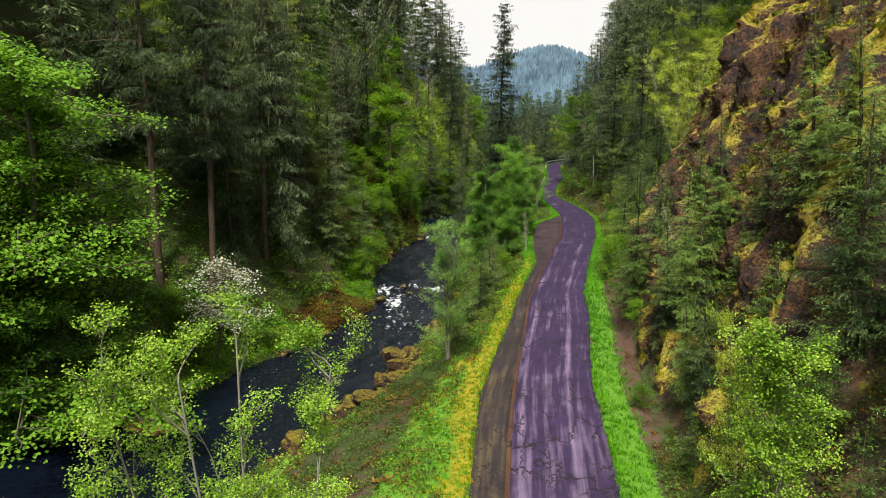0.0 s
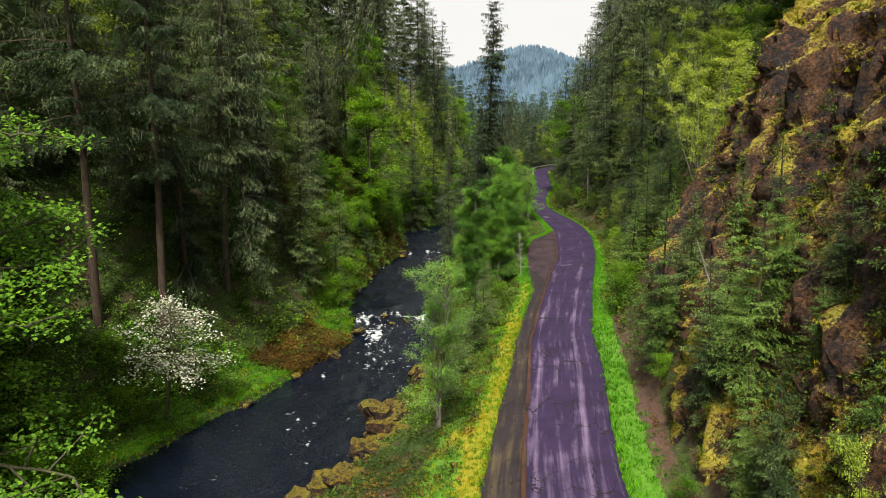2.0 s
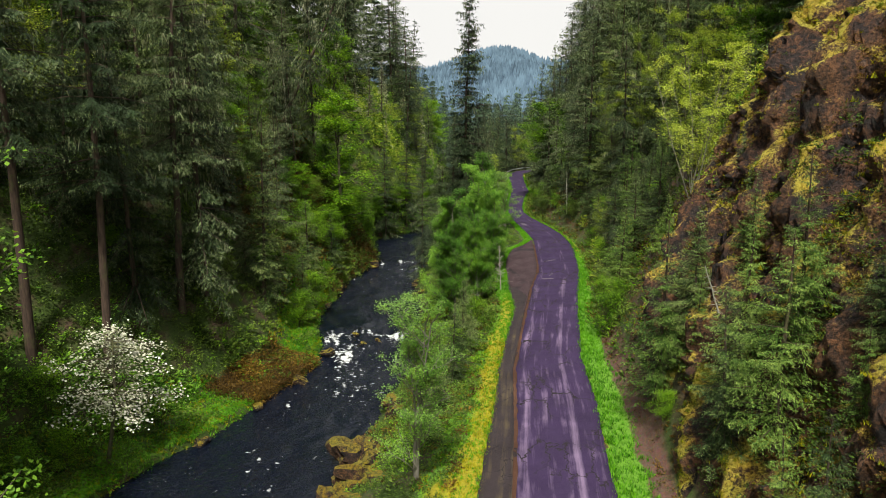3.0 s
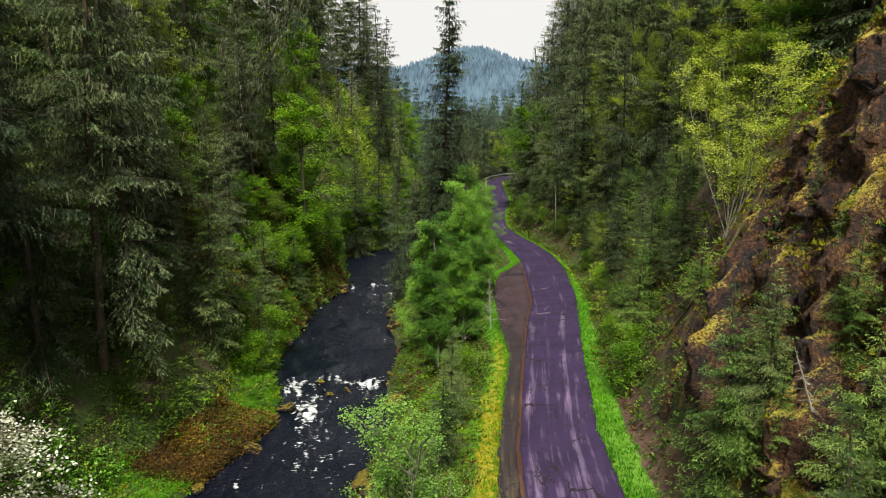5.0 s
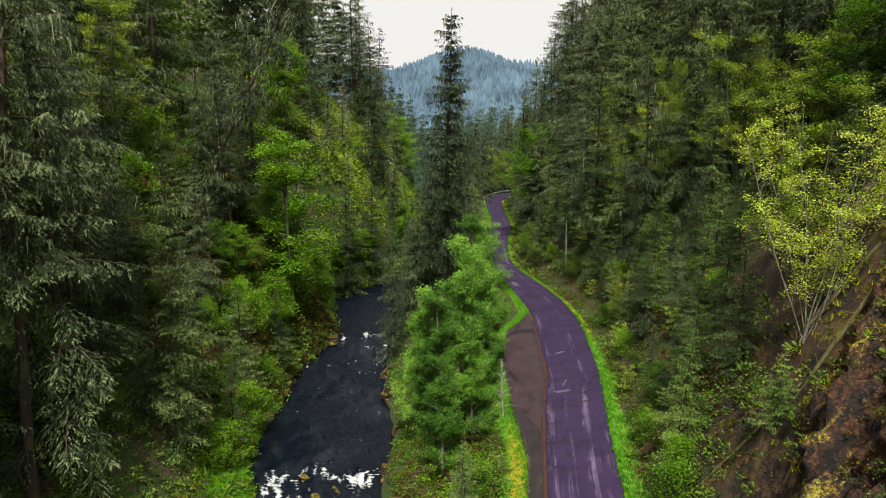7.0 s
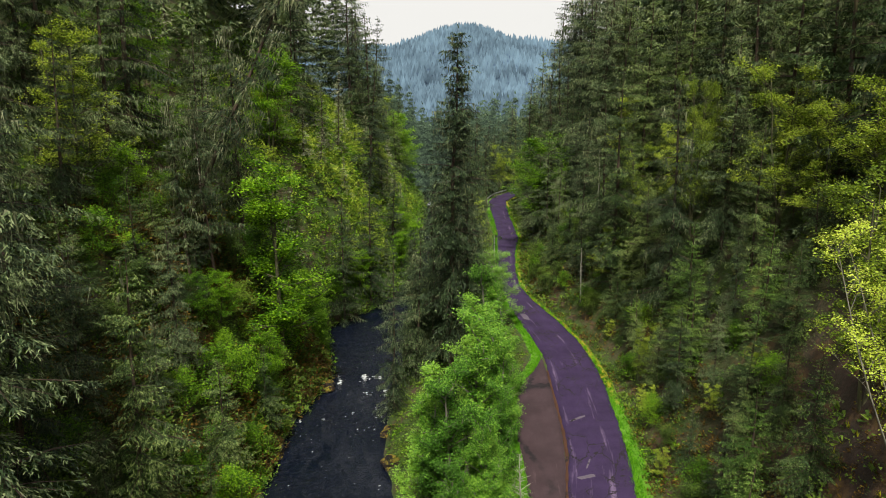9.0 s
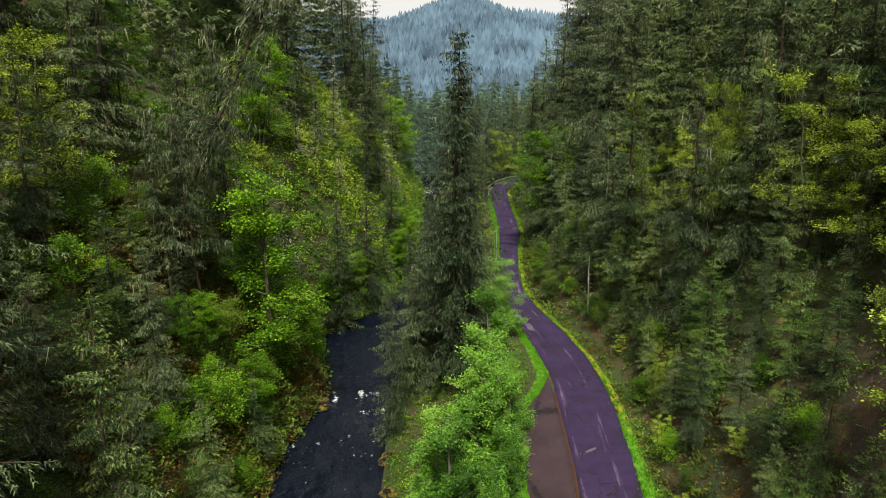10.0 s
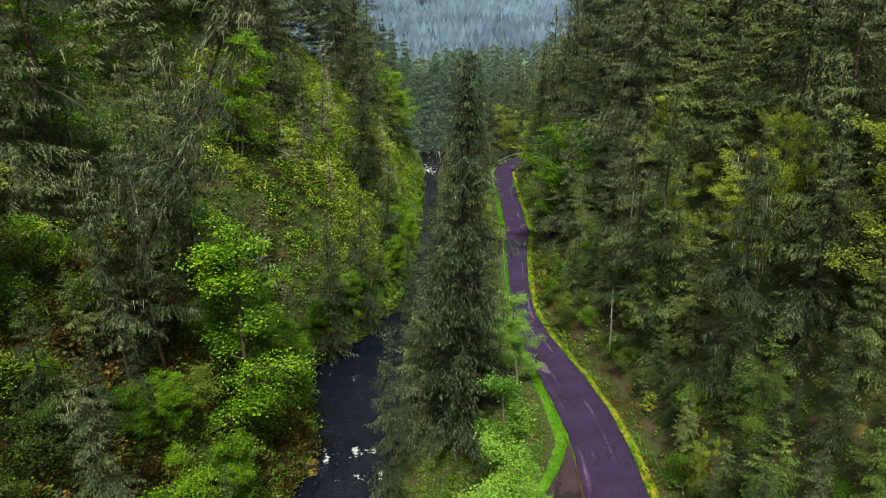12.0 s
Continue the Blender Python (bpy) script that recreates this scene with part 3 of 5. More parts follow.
def build_water():
    ys = np.arange(-40, 256, 0.4)
    a, b, wz = at(RIVER_L, ys) - 0.9, at(RIVER_R, ys) + 0.9, water_level(ys)
    n = 56
    w = np.linspace(0, 1, n)
    x = a[:, None] + (b - a)[:, None] * w[None, :]
    y = np.repeat(ys[:, None], n, 1)
    spot = lambda cx, cy, rx, ry: np.exp(-((x - cx) / rx) ** 2 - ((y - cy) / ry) ** 2)
    lip = y - 89.6 + 1.6 * (fbm(x * 0.5, y * 0.1, 37) - 0.5) * 2
    rapid = 1.15 * spot(-6.0, 84.4, 1.0, 2.6) + 0.8 * spot(-7.6, 88.2, 0.9, 1.5) + 0.95 * spot(-1.1, 88.8, 1.3, 1.3) + 0.55 * np.exp(-(lip / 1.2) ** 2) + 0.32 * spot(-3.8, 85.0, 3.4, 4.2)
    rapid = rapid + 0.95 * spot(-2.7, 122.4, 0.8, 1.0) + 0.75 * spot(0.6, 122.6, 1.5, 0.9) + 0.5 * spot(2.0, 119.5, 2.2, 1.0) + 0.9 * spot(18.2, 231.5, 2.6, 4.0) + 0.45 * np.exp(-((y - 238) / 6.0) ** 2)
    down = 0.32 * spot(-5.0, 77.0, 4.0, 5.0) + 0.28 * spot(-10.0, 62.0, 2.2, 3.0) + 0.05 * np.exp(-((y - 66) / 14.0) ** 2) + 0.16 * np.exp(-((y - 112) / 9.0) ** 2)
    z = wz[:, None] + (fbm(x * 0.7, y * 0.6, 31) - 0.5) * (0.35 + 0.9 * np.clip(rapid, 0, 1)) + (value_noise(x * 1.7, y * 1.3, 33) - 0.5) * 0.1
    k = (np.arange(len(ys) - 1)[:, None] * n + np.arange(n - 1)[None, :]).ravel()
    me = mesh_of("river", np.stack([x, y, z], -1).reshape(-1, 3), np.stack([k, k + 1, k + 1 + n, k + n], -1), WATER, True)
    edge = 0.5 + 0.5 * step(0, 0.12, w * (1 - w) * 4)[None, :]
    foam = np.clip(rapid * 0.60 + down * 0.7, 0, 0.66) * edge
    attr = me.attributes.new("foam", "FLOAT", "POINT")
    attr.data.foreach_set("value", foam.astype(np.float32).ravel())
    tagged(new("river", me), "dark rippled river with white rapids", "water", kind="structure")


build_water()


# ---- plants ----
def unit(v):
    return v / np.maximum(np.linalg.norm(v, axis=-1, keepdims=True), 1e-6)


def kites(base, way, side, length, width, fold=0.15):
    """Leaf-shaped quads: each starts at base, runs along way and is as wide as width along side."""
    length, width = np.asarray(length)[:, None], np.asarray(width)[:, None]
    nrm = np.cross(way, side)
    mid = base + way * length * 0.42 - nrm * width * fold
    v = np.stack([base, mid + side * width * 0.5, base + way * length, mid - side * width * 0.5], 1).reshape(-1, 3)
    k = np.arange(len(base)) * 4
    return v, np.stack([k, k + 1, k + 2, k + 3], -1)


def blades(base, way, side, length, width, rng, flip=0.0):
    """Three-cornered sprays and blades; flip is the share that is widest at the tip."""
    length, width = np.asarray(length)[:, None], np.asarray(width)[:, None]
    tip = base + way * length
    out = (rng.random(len(base)) < flip)[:, None]
    one, two = np.where(out, tip, base), np.where(out, base, tip)
    v = np.stack([one + side * width * 0.5, two, one - side * width * 0.5], 1).reshape(-1, 3)
    k = np.arange(len(base)) * 3
    return v, np.stack([k, k + 1, k + 2], -1)


def tube(points, radii, sides=6):
    """A tapered tube along points."""
    points = np.asarray(points, dtype=float)
    way = unit(np.gradient(points, axis=0))
    ref = np.where(np.abs(way[:, 2:3]) > 0.9, np.array([[1.0, 0, 0]]), np.array([[0, 0, 1.0]]))
    s = unit(np.cross(way, ref))
    t = np.cross(way, s)
    ang = np.linspace(0, 2 * np.pi, sides, endpoint=False)
    ring = s[:, None, :] * np.cos(ang)[None, :, None] + t[:, None, :] * np.sin(ang)[None, :, None]
    v = points[:, None, :] + ring * np.asarray(radii)[:, None, None]
    n = len(points)
    i, j = np.meshgrid(np.arange(n - 1), np.arange(sides), indexing="ij")
    a, b = i * sides + j, i * sides + (j + 1) % sides
    return v.reshape(-1, 3), np.stack([a.ravel(), b.ravel(), (b + sides).ravel(), (a + sides).ravel()], -1)


def joined(pieces):
    vs, fs, n = [], [], 0
    for v, f in pieces:
        vs.append(v)
        fs.append(f + n)
        n += len(v)
    return np.concatenate(vs), np.concatenate(fs)


def conifer_shape(rng, height, radius, gap=0.75, clear=0.12, spray=0.5, droop=0.35, ragged=0.25, per=5, lichen=0.0, power=0.75, fan=0.40):
    """Trunk, crown and lichen arrays of one fir: limbs, drooping side twigs along them, and sprays of needles on the twigs."""
    zs = np.linspace(0, height, 9)
    bend = np.cumsum(rng.normal(0, height * 0.003, (9, 2)), 0)
    r0 = height * 0.0085 + 0.04
    trunk = [tube(np.column_stack([bend, zs]), r0 * (1 - zs / height) ** 0.8 + 0.015, 7)]
    b_, w_, s_, l_, d_, g_ = [], [], [], [], [], []
    hang = []
    up = np.array([0, 0, 1.0])
    lobe = rng.uniform(0, 2 * np.pi, 3)
    z = height * clear
    while z < height * 0.985:
        t = z / height
        reach = radius * (1 - t) ** power * (0.55 + 0.45 * min(1, (t - clear) / 0.12 + 0.3))
        reach *= 1 + ragged * 0.7 * np.sin(z * 1.1 + lobe[2])
        for k in range(max(3, int(round(per * (1 - 0.35 * t))))):
            if rng.random() < ragged * 0.5:
                continue
            az = rng.uniform(0, 2 * np.pi)
            ln = max(0.3, reach * rng.uniform(1 - ragged * 1.6, 1.12) * (1 + 0.22 * np.sin(2 * az + lobe[0] + 0.3 * z)))
            out = np.array([np.cos(az), np.sin(az), 0.0])
            side0 = np.array([-out[1], out[0], 0.0])
            lift = 0.35 * t + 0.05 - droop * 0.5 * (1 - t) + rng.normal(0, 0.09)
            root = np.array([np.interp(z, zs, bend[:, 0]), np.interp(z, zs, bend[:, 1]), z])
            curve = lambda q: root + out * (q * ln)[:, None] + up * (lift * q * ln - droop * 0.55 * ln * q * q + 0.10 * ln * q ** 4)[:, None]
            if ln > 1.3 and rng.random() < 0.5:
                q = np.array([0.0, 0.4, 0.85])
                trunk.append(tube(curve(q), 0.012 * ln * (1.05 - q) + 0.006, 3))
            n = max(3, int(ln / (spray * 0.95)))
            s = np.repeat((np.arange(n) + rng.uniform(0.1, 0.9, n)) / n, 2)
            sgn = np.tile([-1.0, 1.0], n)
            keep = rng.random(2 * n) > ragged * 0.35
            s, sgn = s[keep], sgn[keep]
            twig = np.maximum(0.5 * spray, ln * fan * (1.06 - s) ** 0.8 * np.minimum(1, 0.4 + 2.2 * s) * rng.uniform(0.6, 1.3, len(s)))
            turn = rng.uniform(0.55, 1.25, len(s))
            lean = rng.normal(-0.42 * droop / 0.35, 0.22, len(s))
            way = unit(out * np.cos(turn)[:, None] + side0 * (sgn * np.sin(turn))[:, None] + up * lean[:, None])
            count = np.maximum(3, np.ceil(twig / (spray * 0.36)).astype(int) + 1)
            who = np.repeat(np.arange(len(s)), count)
            q = (np.concatenate([np.arange(c) for c in count]) + rng.uniform(0.0, 0.7, len(who))) / count[who]
            p = curve(s)[who] + way[who] * (twig[who] * q)[:, None] - up * (0.22 * twig[who] * q * q)[:, None]
            flank = unit(np.cross(way, up))[who]
            skew = np.where(np.arange(len(who)) % 2 == 0, 1.0, -1.0) * rng.uniform(0.15, 0.85, len(who))
            dirs = unit(way[who] + flank * skew[:, None] + rng.normal(0, 0.14, (len(who), 3)) - up * 0.14)
            l = spray * rng.uniform(0.6, 1.25, len(who)) * (1.1 - 0.35 * q) * (0.6 + 0.4 * min(1, ln))
            b_.append(p + rng.normal(0, 0.03, p.shape))
            w_.append(dirs)
            s_.append(unit(np.cross(dirs, up + rng.normal(0, 0.28, dirs.shape))))
            l_.append(l)
            d_.append(l * rng.uniform(0.18, 0.36, len(who)))
            g_.append(np.clip(0.4 * s[who] + 0.6 * q, 0, 1))
            tip = curve(np.array([0.9, 0.97]))
            b_.append(tip), w_.append(unit(np.repeat(out[None, :], 2, 0) + rng.normal(0, 0.2, (2, 3)) - up * 0.3)), s_.append(np.repeat(side0[None, :], 2, 0)), l_.append(np.full(2, spray * 0.8)), d_.append(np.full(2, spray * 0.32)), g_.append(np.ones(2))
            if lichen and rng.random() < lichen:
                hang.append(curve(rng.uniform(0.25, 0.95, 9)))
        z += gap * rng.uniform(0.6, 1.4) * (1.1 - 0.55 * t)
    top = np.array([[bend[-1, 0], bend[-1, 1], height - 0.1]] * 3)
    b_.append(top), w_.append(unit(rng.normal(0, 0.15, (3, 3)) + [0, 0, 1])), s_.append(unit(rng.normal(0, 1, (3, 3)) * [1, 1, 0.1])), l_.append(np.full(3, spray)), d_.append(np.full(3, spray * 0.25)), g_.append(np.ones(3))
    crown = blades(np.concatenate(b_), np.concatenate(w_), np.concatenate(s_), np.concatenate(l_), np.concatenate(d_), rng, 0.1)
    drape = None
    if hang:
        hp = np.concatenate(hang)
        way = unit(rng.normal(0, 0.22, hp.shape) + [0, 0, -1])
        drape = blades(hp, way, unit(np.cross(way, rng.normal(0, 1, hp.shape))), rng.uniform(0.4, 1.5, len(hp)), rng.uniform(0.08, 0.18, len(hp)), rng)
    return trunk, (*crown, np.repeat(np.concatenate(g_), 3)), drape


def broadleaf_shape(rng, height, radius, leaf=0.26, leaves=3200, clear=0.2, stems=1, up=0.6, clump=0.55, flat=0.35, kids=(9, 6), pad=0.45, spread=0.075, girth=1.0):
    """Trunk and limbs, and the leaves of one broad-leaved tree."""
    wood, tips = [], []

    def limb(p, way, ln, r, depth):
        n = 5
        pts = [p]
        for k in range(n):
            way = unit(way + rng.normal(0, 0.13 if depth else 0.05, 3) + np.array([0, 0, 0.05 * up]))
            pts.append(pts[-1] + way * ln / n)
        pts = np.array(pts)
        q = pts if depth < 2 else pts[[0, 3, 5]]
        wood.append(tube(q, np.linspace(r, r * (0.3 if depth == 0 else 0.42), len(q)), 6 if depth == 0 else 3))
        if depth >= 2:
            tips.extend([pts[2], pts[3], pts[4], pts[5]])
            return
        for k in range(kids[depth]):
            s = rng.uniform(clear if depth == 0 else 0.25, 1.0) if k else 1.0
            q = pts[0] + (pts[-1] - pts[0]) * s
            q = np.array([np.interp(s * n, np.arange(n + 1), pts[:, c]) for c in range(3)])
            az = rng.uniform(0, 2 * np.pi)
            rise = up * rng.uniform(0.5, 1.3)
            way2 = unit(np.array([np.cos(az), np.sin(az), rise]) + way * 0.25)
            l2 = (radius * rng.uniform(0.65, 1.1) * (1.15 - 0.6 * s) if depth == 0 else ln * rng.uniform(0.32, 0.55))
            limb(q, way2, l2, r * (0.42 if depth == 0 else 0.5), depth + 1)

    for k in range(stems):
        lean = rng.normal(0, 0.07 if stems == 1 else spread, 2)
        limb(np.array([*(rng.normal(0, 0.12, 2) * (stems > 1)), 0.0]), unit(np.array([*lean, 1.0])), height * rng.uniform(0.84, 0.9), girth * (height * 0.012 + 0.03) / (1 + 0.35 * (stems - 1)), 0)
    tips = np.array(tips)
    pick = rng.integers(0, len(tips), leaves)
    pick = pick[rng.random(leaves) < 0.35 + 0.65 * rng.random(len(tips))[pick]]
    leaves = len(pick)
    p = tips[pick] + rng.normal(0, clump * 0.5, (leaves, 3)) * [1, 1, pad]
    az = rng.uniform(0, 2 * np.pi, leaves)
    way = unit(np.stack([np.cos(az), np.sin(az), rng.normal(-0.25, 0.4, leaves)], -1))
    nrm = unit(rng.normal(0, flat, (leaves, 3)) + [0, 0, 1])
    l = leaf * rng.uniform(0.7, 1.35, leaves)
    keep = p[:, 2] > 0.25
    crown = kites(p[keep], way[keep], unit(np.cross(nrm[keep], way[keep])), l[keep], l[keep] * rng.uniform(0.6, 0.9, keep.sum()))
    return wood, crown


def leaf_mesh(name, v, f, mat, growth_light=None):
    """Leaves or sprays; nearness to a twig's tip lightens each: new needles and painted light."""
    me = mesh_of(name, v, f, mat)
    if growth_light is not None:
        me.attributes.new("growth_light", "FLOAT", "POINT").data.foreach_set("value", np.asarray(growth_light, dtype=np.float32))
    return me


def tree_thing(name, trunk, crown, drape, bark_mat, leaf_mat, drape_mat=LICHEN):
    root = new(name)
    part("trunk", mesh_of("trunk", *joined(trunk), bark_mat, True), root)
    part("crown", leaf_mesh("crown", *crown[:2], leaf_mat, *crown[2:]), root)
    if drape is not None:
        tagged(part("lichen", mesh_of("lichen", *drape, drape_mat), root, "pale hanging lichen"), kind="stuff")
    return root


class Kind:
    """One model of a tree, of a known height, to be set out at many places."""

    def __init__(self, name, height, make, label, category, group):
        self.height, self.used, self.label = height, 0, label
        self.root = make(name)
        tagged(self.root, label, category, group)

    def put(self, x, y, top=None, height=None, sink=0.25, lean=2.0, label="", wide=1.0, tilt=None, spin=None):
        z = float(ground(x, y)) - sink
        h = height if height is not None else max(2.0, top - z)
        s = h / self.height
        rx, ry = tilt or (rng0.normal(0, lean), rng0.normal(0, lean))
        m = pose(x, y, z, rx, ry, 0) @ pose(0, 0, 0, 0, 0, rng0.uniform(0, 360) if spin is None else spin) @ Matrix.Diagonal((s * wide, s * wide, s, 1))
        if self.used == 0:
            self.root.matrix_basis = m
            ob = self.root
        else:
            keep = self.root.scale.copy()
            self.root.scale = (1, 1, 1)
            ob = copy_thing(self.root, m)
            self.root.scale = keep
        self.used += 1
        return tagged(ob, label or self.label)


rng0 = np.random.default_rng(7)


def fir_kind(seed, height, radius, mat, label, group="firs on the slopes", lichen_mat=LICHEN, bark_mat=BARK_FIR, **how):
    def make(name):
        t, c, d = conifer_shape(np.random.default_rng(seed), height, radius, **how)
        return tree_thing(name, t, c, d, bark_mat, mat, lichen_mat)
    return Kind("fir_tree", height, make, label, "tree", group)


def leaf_kind(name, seed, height, radius, mat, label, group, bark_mat=BARK_PALE, **how):
    def make(nm):
        t, c = broadleaf_shape(np.random.default_rng(seed), height, radius, **how)
        return tree_thing(nm, t, c, None, bark_mat, mat)
    return Kind(name, height, make, label, "tree", group)


# models
FIR_A = fir_kind(11, 30, 6.4, FIR, "tall dark green Douglas fir on the steep slope", spray=0.34, gap=0.98, clear=0.05, per=7, lichen=0.14, ragged=0.26, power=0.62)
FIR_B = fir_kind(12, 32, 6.6, FIR_DARK, "tall hemlock hung with pale lichen on the slope", spray=0.33, gap=1.1, clear=0.06, droop=0.55, ragged=0.34, per=7, lichen=0.4, power=0.52)
FIR_C = fir_kind(13, 26, 5.8, FIR_DARK, "dense dark hemlock on the steep slope", spray=0.33, gap=0.92, clear=0.04, droop=0.5, per=7, lichen=0.15, power=0.6)
FIR_SPIRE = fir_kind(14, 36, 4.9, FIR_DARK, "tall ragged old fir between road and river", "", spray=0.40, gap=0.72, clear=0.10, droop=0.55, ragged=0.34, per=12, lichen=0.25, power=0.38)
FIR_OLD = fir_kind(17, 38, 6.8, FIR_DARK, "tall old fir with a bare reddish trunk", spray=0.27, gap=1.0, clear=0.40, droop=0.55, ragged=0.30, per=9, lichen=0.3, power=0.42)
FIR_YOUNG_A = fir_kind(15, 10, 2.9, FIR_YOUNG, "young light green fir beside the road", "young firs beside the road", spray=0.155, gap=0.36, clear=0.03, droop=0.28, per=7, power=0.8)
FIR_YOUNG_B = fir_kind(16, 12, 3.4, FIR, "young green fir beside the road", "young firs beside the road", spray=0.175, gap=0.40, clear=0.03, droop=0.36, per=7, power=0.75)
FIR_LICHEN = fir_kind(18, 30, 6.0, FIR_DARK, "tall fir draped in pale grey-green lichen", spray=0.46, gap=0.8, clear=0.25, droop=0.55, ragged=0.4, per=7, lichen=0.95, power=0.5)
FIR_PALE = fir_kind(19, 12, 2.6, LICHEN, "pale grey-green fir covered in lichen", spray=0.34, gap=0.5, clear=0.05, droop=0.45, ragged=0.35, per=6)
MAPLE_A = leaf_kind("maple_tree", 21, 13, 4.0, MAPLE, "bright green bigleaf maple in spring leaf", "maples on the slopes", BARK_MOSSY, leaf=0.17, leaves=26000, clear=0.06, stems=3, up=0.35, clump=0.7, kids=(12, 5), pad=0.5)
MAPLE_Y = leaf_kind("maple_tree", 22, 14, 4.2, MAPLE_YELLOW, "yellow-green maple with fresh thin leaves", "maples on the slopes", BARK_MOSSY, leaf=0.15, leaves=21000, clear=0.08, stems=3, up=0.55, clump=0.55, kids=(12, 5), pad=0.45)
MAPLE_COLUMN = leaf_kind("maple_tree", 41, 16, 2.9, MAPLE, "tall narrow bright green maple above the river", "maples on the slopes", BARK_MOSSY, leaf=0.17, leaves=27000, clear=0.05, stems=2, up=0.1, clump=0.75, kids=(18, 5), pad=0.6, spread=0.05)
MAPLE_FAN = leaf_kind("maple_tree", 42, 13.5, 2.2, MAPLE_FRESH, "many-stemmed yellow-green maple with pale bare branches", "", leaf=0.105, leaves=22000, clear=0.14, stems=9, up=0.9, clump=0.4, kids=(11, 5), pad=0.4, spread=0.25)
MAPLE_BIG = leaf_kind("maple_tree", 28, 23, 7.0, MAPLE_SHADED, "large dense bigleaf maple leaning over the river", "maples on the slopes", BARK_MOSSY, leaf=0.23, leaves=56000, clear=0.04, up=0.12, clump=1.0, flat=0.3, kids=(36, 8), pad=0.3)
ALDER_A = leaf_kind("alder_tree", 23, 14, 3.4, ALDER, "bright green alder on the river bank", "alders on the river bank", leaf=0.15, leaves=34000, clear=0.04, up=0.75, clump=0.5, kids=(26, 6), pad=0.7)
WILLOW_A = leaf_kind("alder_tree", 24, 12, 2.8, WILLOW, "slender pale green alder at the water", "alders on the river bank", leaf=0.09, leaves=30000, stems=3, clear=0.03, up=0.9, clump=0.36, kids=(18, 5), pad=0.6)
NEAR_ALDER = leaf_kind("alder_tree", 35, 17.5, 2.5, ALDER_PALE, "thin-leaved alder with pale stems on the bank", "alders on the river bank", leaf=0.06, leaves=70000, clear=0.42, stems=4, up=0.75, clump=0.26, kids=(17, 6), pad=0.45, spread=0.06, girth=0.6)
NEAR_MAPLE = leaf_kind("maple_tree", 29, 12, 2.6, ALDER_PALE, "small bright green maple beside the road", "maples on the slopes", leaf=0.11, leaves=34000, clear=0.2, stems=3, up=0.6, clump=0.5, kids=(13, 6), pad=0.55)
BUSH_A = leaf_kind("shrub", 26, 4, 2.2, MAPLE, "bright green leafy shrub", "shrubs", BARK_MOSSY, leaf=0.13, leaves=5200, clear=0.04, stems=5, clump=0.5, up=0.7, kids=(9, 5), pad=0.55)
BUSH_D = leaf_kind("shrub", 36, 4, 2.2, BUSH, "dark green leafy shrub", "shrubs", BARK_MOSSY, leaf=0.13, leaves=5200, clear=0.04, stems=5, clump=0.5, up=0.7, kids=(9, 5), pad=0.55)
CHERRY = leaf_kind("cherry_tree", 27, 8.5, 3.4, BLOSSOM, "cherry tree in white blossom on the far bank", "", BARK_MOSSY, leaf=0.15, leaves=4800, clear=0.42, up=-0.2, clump=0.5, kids=(22, 7), pad=0.75)

# single trees that stand out
OLD_FIRS = ((-25.9, 64.2, 39), (-22.1, 67.5, 35), (-19.3, 77.0, 36))
FIR_SPIRE.put(9.6, 117.7, top=33.6, lean=0.5, wide=0.95)
FIR_C.put(3.0, 113.3, top=13.4, lean=0.5, wide=0.62, label="slim dark fir at the edge of the water")
for x, y, top in ((6.0, 121, 13), (8.0, 124, 18), (12.5, 124, 19), (6.5, 127, 12), (7.7, 152.8, 6.5), (13, 133, 15), (15.5, 141, 12), (9.3, 134, 16), (10, 143, 15), (12.5, 151, 15), (14.5, 158, 15), (16.5, 168, 14), (18.5, 178, 14), (1.5, 148, 14), (5.5, 163, 15), (-2.5, 142, 13)):
    FIR_C.put(x, y, top=top, lean=1.0, label="dark fir on the bank between river and road")
for x, y, top in ((14.9, 54.8, 12.8), (19.3, 76.9, 10.2), (21.9, 80.5, 12.9), (16.4, 38.5, 12.0), (17.5, 56.5, 13.0), (15.9, 51.9, 10.4)):
    FIR_YOUNG_A.put(x, y, top=top, lean=1.5)
FIR_YOUNG_B.put(16.4, 53.8, top=13.6, lean=1.0, label="dense green fir at the foot of the cliff")
for x, y, top in ((2.2, 60, 4.4), (3.4, 65, 5.2), (4.6, 70, 5.6), (1.2, 56.5, 2.6), (5.2, 75, 4.6)):
    FIR_YOUNG_B.put(x, y, top=top, lean=1.0, label="small dark fir on the bank below the road")
for x, y, top in ((29.2, 93.0, 19.0), (29.6, 105.5, 16.8), (27, 99, 13)):
    FIR_YOUNG_A.put(x, y, top=top, lean=1.0, label="pointed light green fir on the slope above the road")
for x, y, top in ((31, 118.8, 19.2), (25.5, 88, 15), (27, 100, 14), (22.6, 76.7, 15.8), (25.2, 73.2, 15), (28.6, 80.5, 19), (24.6, 82.5, 15), (29.8, 83.5, 22), (28.2, 87.2, 19), (30.5, 78, 24)):
    FIR_YOUNG_B.put(x, y, top=top, lean=1.5, label="broad green fir on the slope above the road")
for x, y, top in ((-15.8, 111.8, 27.2), (-14.1, 114.7, 26.2), (-12.5, 123, 34)):
    FIR_LICHEN.put(x, y, top=top, lean=1.5)
FIR_LICHEN.put(-17.0, 118.5, height=29, tilt=(0, 24), wide=0.9, label="old fir leaning far over, draped in pale lichen")
for x, y, top in ((-19.8, 86, 30), (-18.2, 80, 34)):
    FIR_B.put(x, y, top=top, lean=1.5)
